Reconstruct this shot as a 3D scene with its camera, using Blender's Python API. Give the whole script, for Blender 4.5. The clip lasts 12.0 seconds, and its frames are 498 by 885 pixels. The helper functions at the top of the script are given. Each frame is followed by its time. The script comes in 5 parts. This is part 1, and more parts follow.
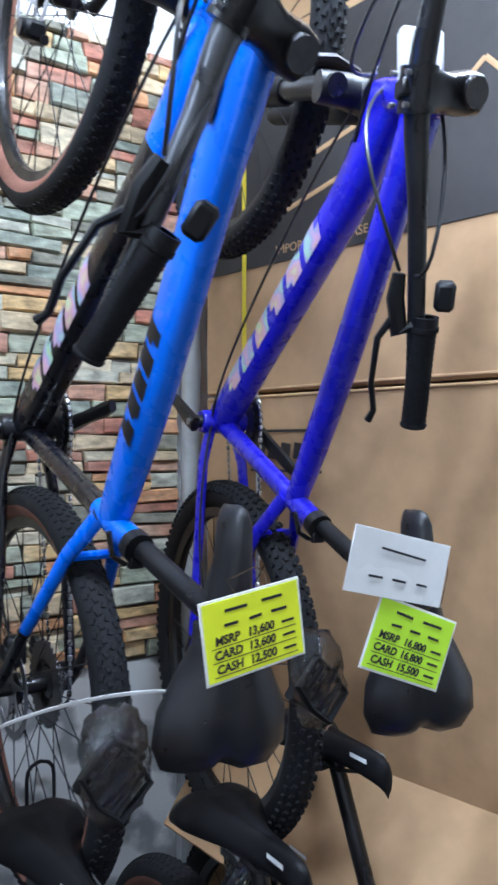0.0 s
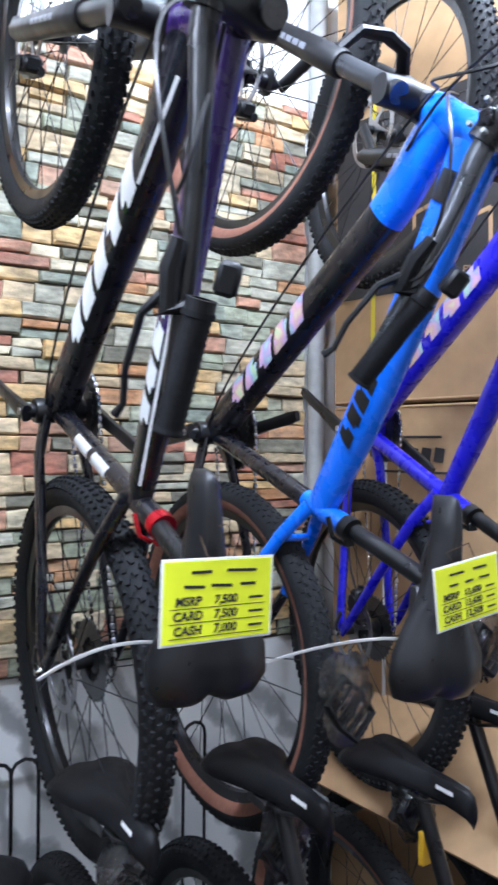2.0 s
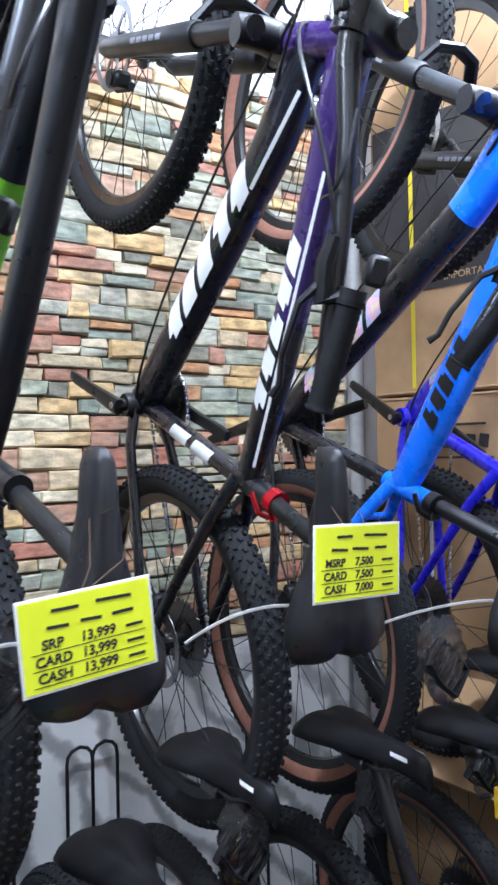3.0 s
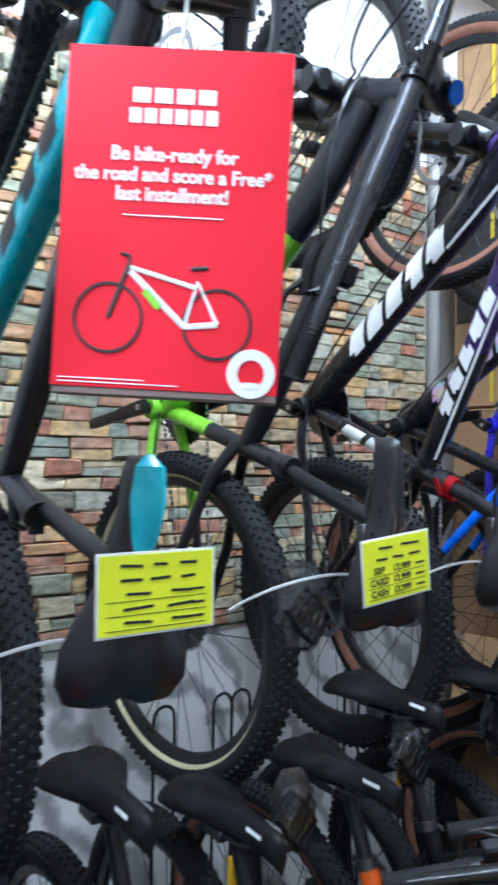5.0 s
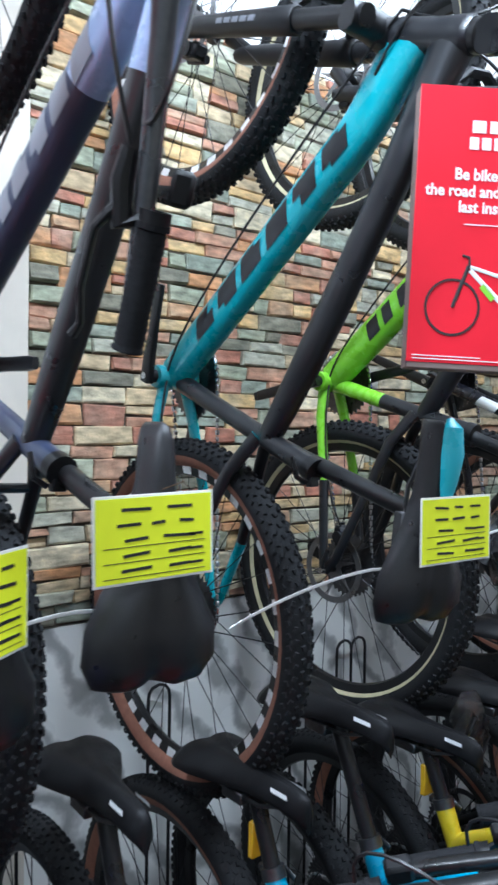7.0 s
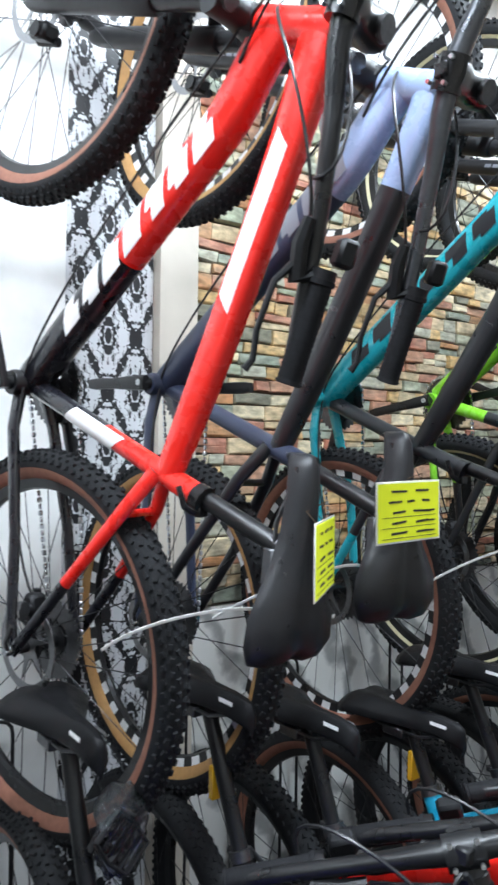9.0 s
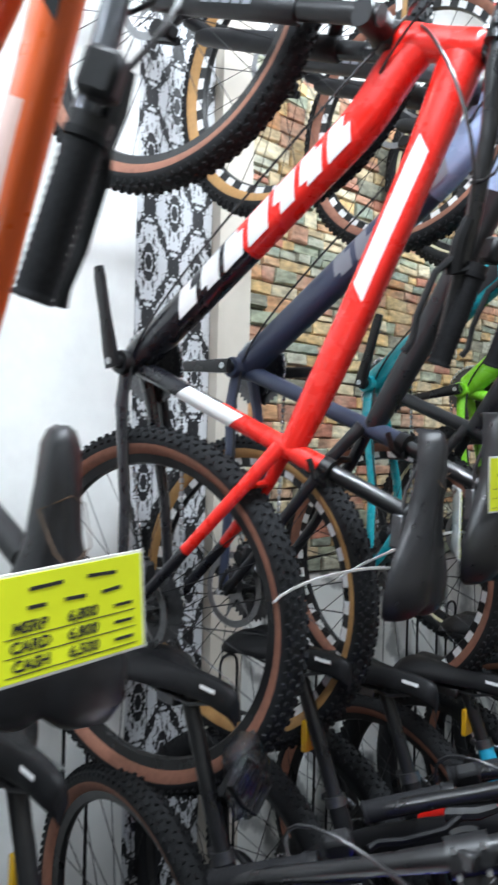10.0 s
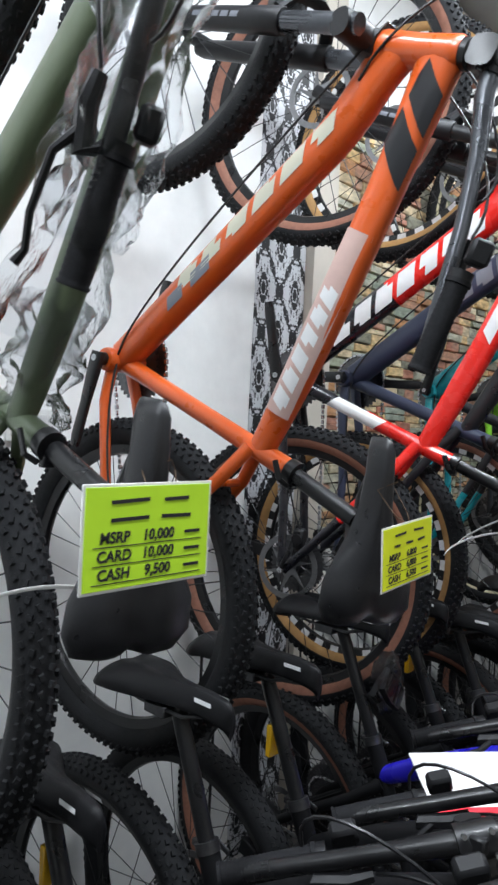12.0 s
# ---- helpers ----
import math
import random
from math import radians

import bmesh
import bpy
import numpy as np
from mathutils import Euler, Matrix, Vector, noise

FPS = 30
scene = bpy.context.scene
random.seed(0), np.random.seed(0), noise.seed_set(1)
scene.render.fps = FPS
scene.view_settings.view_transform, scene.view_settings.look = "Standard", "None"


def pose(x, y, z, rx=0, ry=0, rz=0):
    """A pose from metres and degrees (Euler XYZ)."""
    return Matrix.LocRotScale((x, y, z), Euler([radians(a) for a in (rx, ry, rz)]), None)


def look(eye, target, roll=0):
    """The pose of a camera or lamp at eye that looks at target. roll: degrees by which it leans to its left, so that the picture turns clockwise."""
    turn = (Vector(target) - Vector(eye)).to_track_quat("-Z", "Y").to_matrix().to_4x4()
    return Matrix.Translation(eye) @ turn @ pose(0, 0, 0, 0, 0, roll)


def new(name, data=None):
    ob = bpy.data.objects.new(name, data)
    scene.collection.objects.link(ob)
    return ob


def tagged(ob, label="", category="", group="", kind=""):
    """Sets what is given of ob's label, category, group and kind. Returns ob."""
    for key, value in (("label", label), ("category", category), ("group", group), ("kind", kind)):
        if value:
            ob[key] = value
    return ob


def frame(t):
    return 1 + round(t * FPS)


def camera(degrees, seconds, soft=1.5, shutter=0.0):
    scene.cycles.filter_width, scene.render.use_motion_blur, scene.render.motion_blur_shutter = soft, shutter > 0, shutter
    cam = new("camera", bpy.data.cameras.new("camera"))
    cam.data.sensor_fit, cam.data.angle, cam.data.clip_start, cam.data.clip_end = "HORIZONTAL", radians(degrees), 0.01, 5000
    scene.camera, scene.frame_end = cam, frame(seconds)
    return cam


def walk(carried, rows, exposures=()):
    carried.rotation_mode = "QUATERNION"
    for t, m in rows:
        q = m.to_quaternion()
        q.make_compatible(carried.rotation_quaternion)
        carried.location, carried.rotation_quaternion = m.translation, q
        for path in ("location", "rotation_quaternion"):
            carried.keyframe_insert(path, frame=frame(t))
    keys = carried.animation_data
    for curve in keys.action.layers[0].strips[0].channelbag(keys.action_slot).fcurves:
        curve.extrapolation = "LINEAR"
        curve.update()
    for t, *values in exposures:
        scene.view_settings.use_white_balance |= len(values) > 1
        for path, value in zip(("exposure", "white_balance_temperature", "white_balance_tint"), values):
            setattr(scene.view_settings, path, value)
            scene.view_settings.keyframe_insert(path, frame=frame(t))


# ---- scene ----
cam = camera(38.0, 12.0, soft=2.6, shutter=0.45)
METRES, EYE, TILT, LEAN, TURN = 3.0, 1.45, 0.0, 0.0, -33.7
ROWS = [
    (0.0, 0.0, 0.0, 0.0, 0.0, 0.0, -0.0),
    (0.5, -0.0209, -0.0236, -0.0004, 0.38, 0.61, -0.99),
    (1.0, -0.0371, -0.0448, -0.0018, 0.58, 0.54, -0.33),
    (1.5, -0.0554, -0.0645, -0.0037, 0.03, 1.37, 0.94),
    (2.0, -0.0888, -0.0798, -0.001, 1.8, 0.37, -0.49),
    (2.5, -0.1214, -0.0899, -0.0077, 1.84, 0.83, 0.8),
    (4.5, -0.2617, -0.1834, -0.0152, -5.61, -0.14, -0.61),
    (5.0, -0.2944, -0.2145, -0.0186, -2.64, 1.03, -0.78),
    (5.5, -0.3265, -0.2265, -0.0205, -0.63, -0.09, -0.67),
    (6.0, -0.364, -0.2341, -0.0259, -2.44, 0.28, -0.81),
    (6.5, -0.4052, -0.2458, -0.0257, -4.33, -1.07, -0.27),
    (8.5, -0.5213, -0.337, -0.0294, -4.11, 0.01, -2.6),
    (9.0, -0.5526, -0.3667, -0.0324, -4.11, 0.44, -0.79),
    (9.5, -0.5889, -0.38, -0.037, -3.14, 1.38, -1.94),
    (10.0, -0.6502, -0.3881, -0.0431, -8.65, -0.06, -1.4),
    (10.5, -0.6999, -0.4005, -0.0345, -7.19, -2.96, -3.24),
    (11.0, -0.7451, -0.4385, -0.0342, -9.56, -0.8, -1.64),
    (11.5, -0.7962, -0.4919, -0.0334, -11.58, -1.07, -0.97),
    (12.0, -0.8296, -0.4948, -0.0358, -14.03, -1.45, -2.87),
]
walk(cam, [(t, pose(0, 0, EYE, TILT, LEAN, TURN) @ pose(METRES * x, METRES * y, METRES * z, 90 + pitch, roll, yaw)) for t, x, y, z, yaw, pitch, roll in ROWS],
     exposures=[(0.0, 0.3, 5650, 16), (2.5, 0.56, 5900, 20), (4.5, 0.33, 5750, 15), (6.0, 0.02, 5750, 13), (8.5, 0.2, 6300, 13), (9.5, 0.05, 6450, 13), (10.5, -0.22, 6550, 13), (11.0, -0.53, 6600, 14), (12.0, -0.57, 6650, 15)])

# ---------- world and light ----------
world = bpy.data.worlds.new("shop_world")
scene.world = world
world.use_nodes = True
world.node_tree.nodes["Background"].inputs[0].default_value = (0.75, 0.85, 1.0, 1)
world.node_tree.nodes["Background"].inputs[1].default_value = 0.03


def lamp(name, place, target, size, size_y, power, colour=(1, 0.97, 0.93)):
    data = bpy.data.lights.new(name, "AREA")
    data.shape, data.size, data.size_y, data.energy, data.color = "RECTANGLE", size, size_y, power, colour
    ob = new(name, data)
    ob.matrix_world = look(place, target)
    return ob


COOL = (0.80, 0.92, 1.0)
# Assumed row of ceiling tubes, all out of view.
TUBES = [(-3.6, 0.38), (-2.1, 0.38), (-0.6, 0.38), (0.9, 0.38)]
for x, y in TUBES:
    lamp("added_tube_light", (x, y, 3.02), (x, y + 0.12, 0), 1.2, 0.08, 70, COOL)
# Extra tube added only to whiten the plaster at the left end.
lamp("added_tube_light", (-3.0, 1.0, 3.02), (-3.0, 1.1, 0), 1.2, 0.08, 20, COOL)
# Added fill from the south for saddles and tags; no such source known.
for x in (-3.2, -0.6):
    lamp("added_tube_light", (x, -2.2, 3.02), (x, -2.0, 0), 1.2, 0.08, 25, COOL)


# ---------- materials ----------
def mat(name, colour, rough=0.5, metal=0.0, coat=0.0, grain=0.0, scale=60.0, bump=0.0, spots=0.0, spec=0.5, vary=0.0):
    m = bpy.data.materials.new(name)
    m.use_nodes = True
    nt = m.node_tree
    b = nt.nodes["Principled BSDF"]
    b.inputs["Base Color"].default_value = (*colour, 1)
    b.inputs["Roughness"].default_value = rough
    b.inputs["Metallic"].default_value = metal
    b.inputs["Coat Weight"].default_value = coat
    b.inputs["Coat Roughness"].default_value = 0.08
    b.inputs["Specular IOR Level"].default_value = spec
    co = nt.nodes.new("ShaderNodeTexCoord")
    if grain or spots or vary:
        n1 = nt.nodes.new("ShaderNodeTexNoise")
        n1.inputs["Scale"].default_value, n1.inputs["Detail"].default_value = scale, 5
        nt.links.new(co.outputs["Object"], n1.inputs["Vector"])
        n2 = nt.nodes.new("ShaderNodeTexNoise")
        n2.inputs["Scale"].default_value, n2.inputs["Detail"].default_value = scale * 0.11, 3
        nt.links.new(co.outputs["Object"], n2.inputs["Vector"])
        add = nt.nodes.new("ShaderNodeMath")
        add.operation = "ADD"
        nt.links.new(n1.outputs["Fac"], add.inputs[0])
        nt.links.new(n2.outputs["Fac"], add.inputs[1])
        mr = nt.nodes.new("ShaderNodeMapRange")
        mr.inputs["From Min"].default_value, mr.inputs["From Max"].default_value = 0.7, 1.3
        mr.inputs["To Min"].default_value, mr.inputs["To Max"].default_value = 1 - grain, 1 + grain
        nt.links.new(add.outputs[0], mr.inputs["Value"])
        hsv = nt.nodes.new("ShaderNodeHueSaturation")
        hsv.inputs["Color"].default_value = (*colour, 1)
        nt.links.new(mr.outputs[0], hsv.inputs["Value"])
        nt.links.new(hsv.outputs[0], b.inputs["Base Color"])
        r2 = nt.nodes.new("ShaderNodeMapRange")
        r2.inputs["From Min"].default_value, r2.inputs["From Max"].default_value = 0.3, 0.7
        r2.inputs["To Min"].default_value, r2.inputs["To Max"].default_value = max(0.02, rough - 0.1), min(1, rough + 0.12)
        nt.links.new(n2.outputs["Fac"], r2.inputs["Value"])
        nt.links.new(r2.outputs[0], b.inputs["Roughness"])
        if vary:
            info = nt.nodes.new("ShaderNodeObjectInfo")
            hr = nt.nodes.new("ShaderNodeMapRange")
            hr.inputs["To Min"].default_value, hr.inputs["To Max"].default_value = 0.5 - vary, 0.5 + vary
            nt.links.new(info.outputs["Random"], hr.inputs["Value"])
            nt.links.new(hr.outputs[0], hsv.inputs["Hue"])
    if bump:
        nb = nt.nodes.new("ShaderNodeTexNoise")
        nb.inputs["Scale"].default_value, nb.inputs["Detail"].default_value = scale * 4, 4
        nt.links.new(co.outputs["Object"], nb.inputs["Vector"])
        bp = nt.nodes.new("ShaderNodeBump")
        bp.inputs["Strength"].default_value, bp.inputs["Distance"].default_value = bump, 0.002
        nt.links.new(nb.outputs["Fac"], bp.inputs["Height"])
        nt.links.new(bp.outputs[0], b.inputs["Normal"])
    return m


def paint(name, colour, rough=0.28, coat=0.6, metal=0.0):
    return mat(name, colour, rough, metal, coat, grain=0.025, scale=300)


def clear(name, bump=0.5, ior=1.9, rough=0.12):
    """Clear crumpled film: mostly see-through, a sharp sheen that grows towards the edges."""
    m = bpy.data.materials.new(name)
    m.use_nodes = True
    nt = m.node_tree
    N, L = nt.nodes.new, nt.links.new
    nt.nodes.remove(nt.nodes["Principled BSDF"])
    thru, gloss, mix, fr, no, bp = N("ShaderNodeBsdfTransparent"), N("ShaderNodeBsdfGlossy"), N("ShaderNodeMixShader"), N("ShaderNodeFresnel"), N("ShaderNodeTexNoise"), N("ShaderNodeBump")
    thru.inputs["Color"].default_value = (0.93, 0.94, 0.95, 1)
    gloss.inputs["Roughness"].default_value = rough
    no.inputs["Scale"].default_value, no.inputs["Detail"].default_value = 45, 4
    bp.inputs["Strength"].default_value, bp.inputs["Distance"].default_value = bump, 0.01
    fr.inputs["IOR"].default_value = ior
    L(no.outputs["Fac"], bp.inputs["Height"])
    L(bp.outputs[0], gloss.inputs["Normal"])
    L(bp.outputs[0], fr.inputs["Normal"])
    L(fr.outputs[0], mix.inputs[0])
    L(thru.outputs[0], mix.inputs[1])
    L(gloss.outputs[0], mix.inputs[2])
    L(mix.outputs[0], nt.nodes["Material Output"].inputs["Surface"])
    return m


RUBBER = mat("tyre_rubber", (0.012, 0.0125, 0.014), 0.75, grain=0.3, scale=120, bump=0.5, spec=0.3)
TAN = mat("tan_sidewall", (0.27, 0.115, 0.075), 0.75, grain=0.2, scale=90, bump=0.2)
AMBER = mat("amber_sidewall", (0.46, 0.25, 0.09), 0.7, grain=0.15, scale=90, bump=0.2)
CREAM = mat("cream_sidewall", (0.5, 0.45, 0.28), 0.7, grain=0.12, scale=90, bump=0.2)
ALLOY_BLACK = mat("black_alloy", (0.010, 0.010, 0.011), 0.33, grain=0.25, scale=150, coat=0.15, spec=0.4)
ALLOY_MATTE = mat("matte_black_alloy", (0.011, 0.011, 0.0125), 0.42, grain=0.2, scale=150, spec=0.4)
PLASTIC = mat("black_plastic", (0.009, 0.009, 0.010), 0.42, grain=0.2, scale=150, bump=0.1, spec=0.28)
VINYL = mat("saddle_vinyl", (0.015, 0.015, 0.017), 0.36, grain=0.2, scale=320, bump=0.15, spec=0.5)
# Darker copy of the saddle vinyl, shade on the floor row painted in.
SHADED_VINYL = mat("shaded_saddle_vinyl", (0.008, 0.008, 0.009), 0.45, grain=0.25, scale=320, bump=0.2, spec=0.2)
FOAM = mat("grip_rubber", (0.014, 0.014, 0.0155), 0.7, grain=0.3, scale=200, bump=0.4, spec=0.14)
STEEL = mat("bright_steel", (0.55, 0.56, 0.58), 0.25, 1.0, grain=0.1, scale=120)
ROTOR_STEEL = mat("worn_rotor_steel", (0.28, 0.28, 0.29), 0.35, 1.0, grain=0.15, scale=140)
GUNMETAL = mat("gunmetal_bar", (0.10, 0.105, 0.115), 0.3, 0.75, grain=0.1, scale=140)
DARK_STEEL = mat("dark_steel", (0.12, 0.12, 0.125), 0.38, 0.9, grain=0.2, scale=120)
SPOKE = mat("black_spoke", (0.03, 0.03, 0.032), 0.35, 0.6)
RED_ANO = mat("red_anodised", (0.6, 0.02, 0.03), 0.25, 0.7)
BLUE_ANO = mat("blue_anodised", (0.02, 0.15, 0.65), 0.25, 0.7)
CABLE = mat("black_cable_housing", (0.012, 0.012, 0.013), 0.35)
ZIP = mat("white_nylon", (0.82, 0.82, 0.8), 0.45)
WHITE_DECAL = mat("white_decal", (0.8, 0.8, 0.8), 0.35, grain=0.05)
BLACK_DECAL = mat("black_decal", (0.012, 0.012, 0.014), 0.35)
HOLO = mat("holographic_decal", (0.55, 0.6, 0.62), 0.16, 0.35)
PINK_DECAL = mat("pale_pink_decal", (0.62, 0.42, 0.37), 0.4, grain=0.06)
GREY_DECAL = mat("grey_decal", (0.2, 0.21, 0.24), 0.4)
YELLOW_REFLECT = mat("amber_reflector", (0.8, 0.45, 0.02), 0.2, coat=0.5)
WRAP = clear("clear_plastic_wrap")
THIN_WRAP = clear("thin_clear_wrap", 0.3, 1.22, 0.2)

def prism_decal(m):
    nt = m.node_tree
    co, n, r = nt.nodes.new("ShaderNodeTexCoord"), nt.nodes.new("ShaderNodeTexNoise"), nt.nodes.new("ShaderNodeHueSaturation")
    n.inputs["Scale"].default_value = 22
    nt.links.new(co.outputs["Object"], n.inputs["Vector"])
    r.inputs["Color"].default_value = (0.75, 0.55, 0.85, 1)
    mp = nt.nodes.new("ShaderNodeMapRange")
    mp.inputs["From Min"].default_value, mp.inputs["From Max"].default_value = 0.3, 0.7
    nt.links.new(n.outputs["Fac"], mp.inputs["Value"])
    nt.links.new(mp.outputs[0], r.inputs["Hue"])
    nt.links.new(r.outputs[0], nt.nodes["Principled BSDF"].inputs["Base Color"])
prism_decal(HOLO)


# ---------- mesh builder ----------
class Geo:
    """Collects faces, then makes one mesh of them."""

    def __init__(self):
        self.v, self.f, self.m = [], [], []

    def add(self, verts, faces, mi=0):
        k = len(self.v)
        self.v += [tuple(p) for p in verts]
        self.f += [tuple(k + i for i in face) for face in faces]
        self.m += [mi] * len(faces)

    def tube(self, pts, sizes, n=12, power=2.0, side=(0, 1, 0), mi=0, cap=True, loop=False):
        """A sweep along pts; sizes: half-thickness pairs across and along side."""
        pts = [Vector(p) for p in pts]
        if not isinstance(sizes, list):
            sizes = [sizes] * len(pts)
        sizes = [s if isinstance(s, tuple) else (s, s) for s in sizes]
        side, verts, count = Vector(side), [], len(pts)
        for i, p in enumerate(pts):
            a, b = (pts[i - 1], pts[(i + 1) % count]) if loop else (pts[max(0, i - 1)], pts[min(count - 1, i + 1)])
            t = (b - a).normalized()
            s = side - t * side.dot(t)
            s = s.normalized() if s.length > 1e-4 else t.orthogonal().normalized()
            u = s.cross(t)
            for k in range(n):
                c, q = math.cos(2 * math.pi * k / n), math.sin(2 * math.pi * k / n)
                c, q = math.copysign(abs(c) ** (2 / power), c), math.copysign(abs(q) ** (2 / power), q)
                verts.append(p + u * (sizes[i][0] * c) + s * (sizes[i][1] * q))
        faces = []
        for i in range(count if loop else count - 1):
            j = (i + 1) % count
            faces += [(i * n + k, i * n + (k + 1) % n, j * n + (k + 1) % n, j * n + k) for k in range(n)]
        if cap and not loop:
            faces += [tuple(reversed(range(n))), tuple(range((count - 1) * n, count * n))]
        self.add(verts, faces, mi)
        return self

    def lathe(self, profile, seg=24, centre=(0, 0, 0), axis="Y", closed=False, mis=None, mi=0):
        """profile: (radius, along) pairs turned round the axis."""
        verts, n = [], len(profile)
        for k in range(seg):
            c, s = math.cos(2 * math.pi * k / seg), math.sin(2 * math.pi * k / seg)
            for r, h in profile:
                p = {"Y": (r * c, h, r * s), "Z": (r * c, r * s, h), "X": (h, r * c, r * s)}[axis]
                verts.append(Vector(p) + Vector(centre))
        base = len(self.v)
        self.v += [tuple(p) for p in verts]
        for k in range(seg):
            q = (k + 1) % seg
            for i in range(n if closed else n - 1):
                j = (i + 1) % n
                self.f.append((base + k * n + i, base + q * n + i, base + q * n + j, base + k * n + j))
                self.m.append(mis[i] if mis else mi)
        return self

    def box(self, m, size, mi=0, bevel=0.12):
        """A box with cut edges at the pose m."""
        hx, hy, hz = (s / 2 for s in size)
        c = min(size) * bevel
        verts, index = [], {}
        for sx in (-1, 1):
            for sy in (-1, 1):
                for sz in (-1, 1):
                    for k, p in enumerate(((hx, hy - c, hz - c), (hx - c, hy, hz - c), (hx - c, hy - c, hz))):
                        index[sx, sy, sz, k] = len(verts)
                        verts.append(m @ Vector((sx * p[0], sy * p[1], sz * p[2])))
        g, f = index, []
        for s in (-1, 1):
            f += [[g[s, a, b, 0] for a, b in ((-1, -1), (1, -1), (1, 1), (-1, 1))], [g[a, s, b, 1] for a, b in ((-1, -1), (1, -1), (1, 1), (-1, 1))],
                  [g[a, b, s, 2] for a, b in ((-1, -1), (1, -1), (1, 1), (-1, 1))]]
            for q in (-1, 1):
                f += [[g[s, q, -1, 0], g[s, q, 1, 0], g[s, q, 1, 1], g[s, q, -1, 1]], [g[s, -1, q, 0], g[s, 1, q, 0], g[s, 1, q, 2], g[s, -1, q, 2]],
                      [g[-1, s, q, 1], g[1, s, q, 1], g[1, s, q, 2], g[-1, s, q, 2]]]
                f += [[g[s, q, w, k] for k in range(3)] for w in (-1, 1)]
        mid = sum(verts, Vector()) / len(verts)
        fixed = []
        for face in f:
            a, b, c3 = (verts[i] for i in face[:3])
            out = (a + b + c3) / 3 - mid
            fixed.append(face if (b - a).cross(c3 - a).dot(out) > 0 else face[::-1])
        self.add(verts, fixed, mi)
        return self

    def mesh(self, name, materials, smooth=True, angle=38):
        me = bpy.data.meshes.new(name)
        me.from_pydata(self.v, [], self.f)
        for m in (materials if isinstance(materials, (list, tuple)) else [materials]):
            me.materials.append(m)
        me.polygons.foreach_set("material_index", self.m)
        bm = bmesh.new()
        bm.from_mesh(me)
        bmesh.ops.recalc_face_normals(bm, faces=bm.faces)
        bm.to_mesh(me)
        bm.free()
        if smooth:
            me.polygons.foreach_set("use_smooth", [True] * len(me.polygons))
            me.set_sharp_from_angle(angle=radians(angle))
        return me


def part(name, me, parent, label="", m=None):
    ob = new(name, me)
    ob.parent = parent
    if m is not None:
        ob.matrix_basis = m
    return tagged(ob, label)


def thing(name, m, label, category, group="", kind="", me=None):
    ob = new(name, me)
    ob.matrix_basis = m
    if me is None:
        ob.empty_display_size = 0.1
    return tagged(ob, label, category, group, kind)


def letters(text, size, material, shear=0.0, bold=0.0, spread=1.0):
    """Flat lettering in the built-in font, centred, in the XY plane, as a mesh."""
    cu = bpy.data.curves.new("lettering", "FONT")
    cu.body, cu.size, cu.shear, cu.offset, cu.space_character = text, size, shear, bold, spread
    cu.align_x, cu.align_y, cu.resolution_u, cu.extrude = "CENTER", "CENTER", 3, 0.0002
    ob = bpy.data.objects.new("lettering", cu)
    scene.collection.objects.link(ob)
    me = bpy.data.meshes.new_from_object(ob.evaluated_get(bpy.context.evaluated_depsgraph_get()))
    bpy.data.objects.remove(ob)
    me.materials.clear()
    me.materials.append(material)
    return me


def bezier(a, b, c, d, n=14):
    a, b, c, d = (Vector(p) for p in (a, b, c, d))
    return [a * (1 - t) ** 3 + b * 3 * t * (1 - t) ** 2 + c * 3 * t * t * (1 - t) + d * t ** 3 for t in (i / (n - 1) for i in range(n))]


# ---------- bicycle parts, in the bicycle's own axes: x ahead, y to its left, z up, from the rear axle ----------
CACHE = {}


def cached(key, make):
    if key not in CACHE:
        CACHE[key] = make()
    return CACHE[key]


def tyre_mesh(radius, wall, knobby):
    g, w = Geo(), 0.0268
    rc = radius - w - 0.003
    angles = [-150, -128, -97, -80, -60, -38, -18, 0, 18, 38, 60, 80, 97, 128, 150]
    prof = [(rc + w * math.cos(radians(a)), w * math.sin(radians(a))) for a in angles]
    g.lathe(prof, 72, mis=[1 if abs(a + b) / 2 > (120 if wall is CREAM else 100) else 0 for a, b in zip(angles, angles[1:])])
    count = 104 if knobby else 110
    for k in range(count):
        for row, a in enumerate((-66, -40, -14, 14, 40, 66) if knobby else (-44, -22, 0, 22, 44)):
            ang = 2 * math.pi * (k + (0.5 if row % 2 else 0)) / count
            m = Matrix.Rotation(-ang, 4, "Y") @ Matrix.Translation((rc, 0, 0)) @ Matrix.Rotation(radians(a), 4, "Z") @ Matrix.Translation((w + (0.0015 if knobby else 0.0004), 0, 0)) @ Matrix.Rotation(radians(20 if row % 2 else -20), 4, "X")
            sx = 0.0062 if knobby else 0.003
            verts = [m @ Vector((x, y, z)) for x in (-sx / 2, sx / 2) for y in (-0.0036, 0.0036) for z in (-0.0046, 0.0046)]
            for i in (4, 5, 6, 7):
                verts[i] = verts[i] + (m.translation - verts[i]) * 0.18
            g.add(verts, [(4, 5, 7, 6), (0, 1, 5, 4), (2, 6, 7, 3), (0, 4, 6, 2), (1, 3, 7, 5)], 0)
    return g.mesh("tyre", [RUBBER, wall])


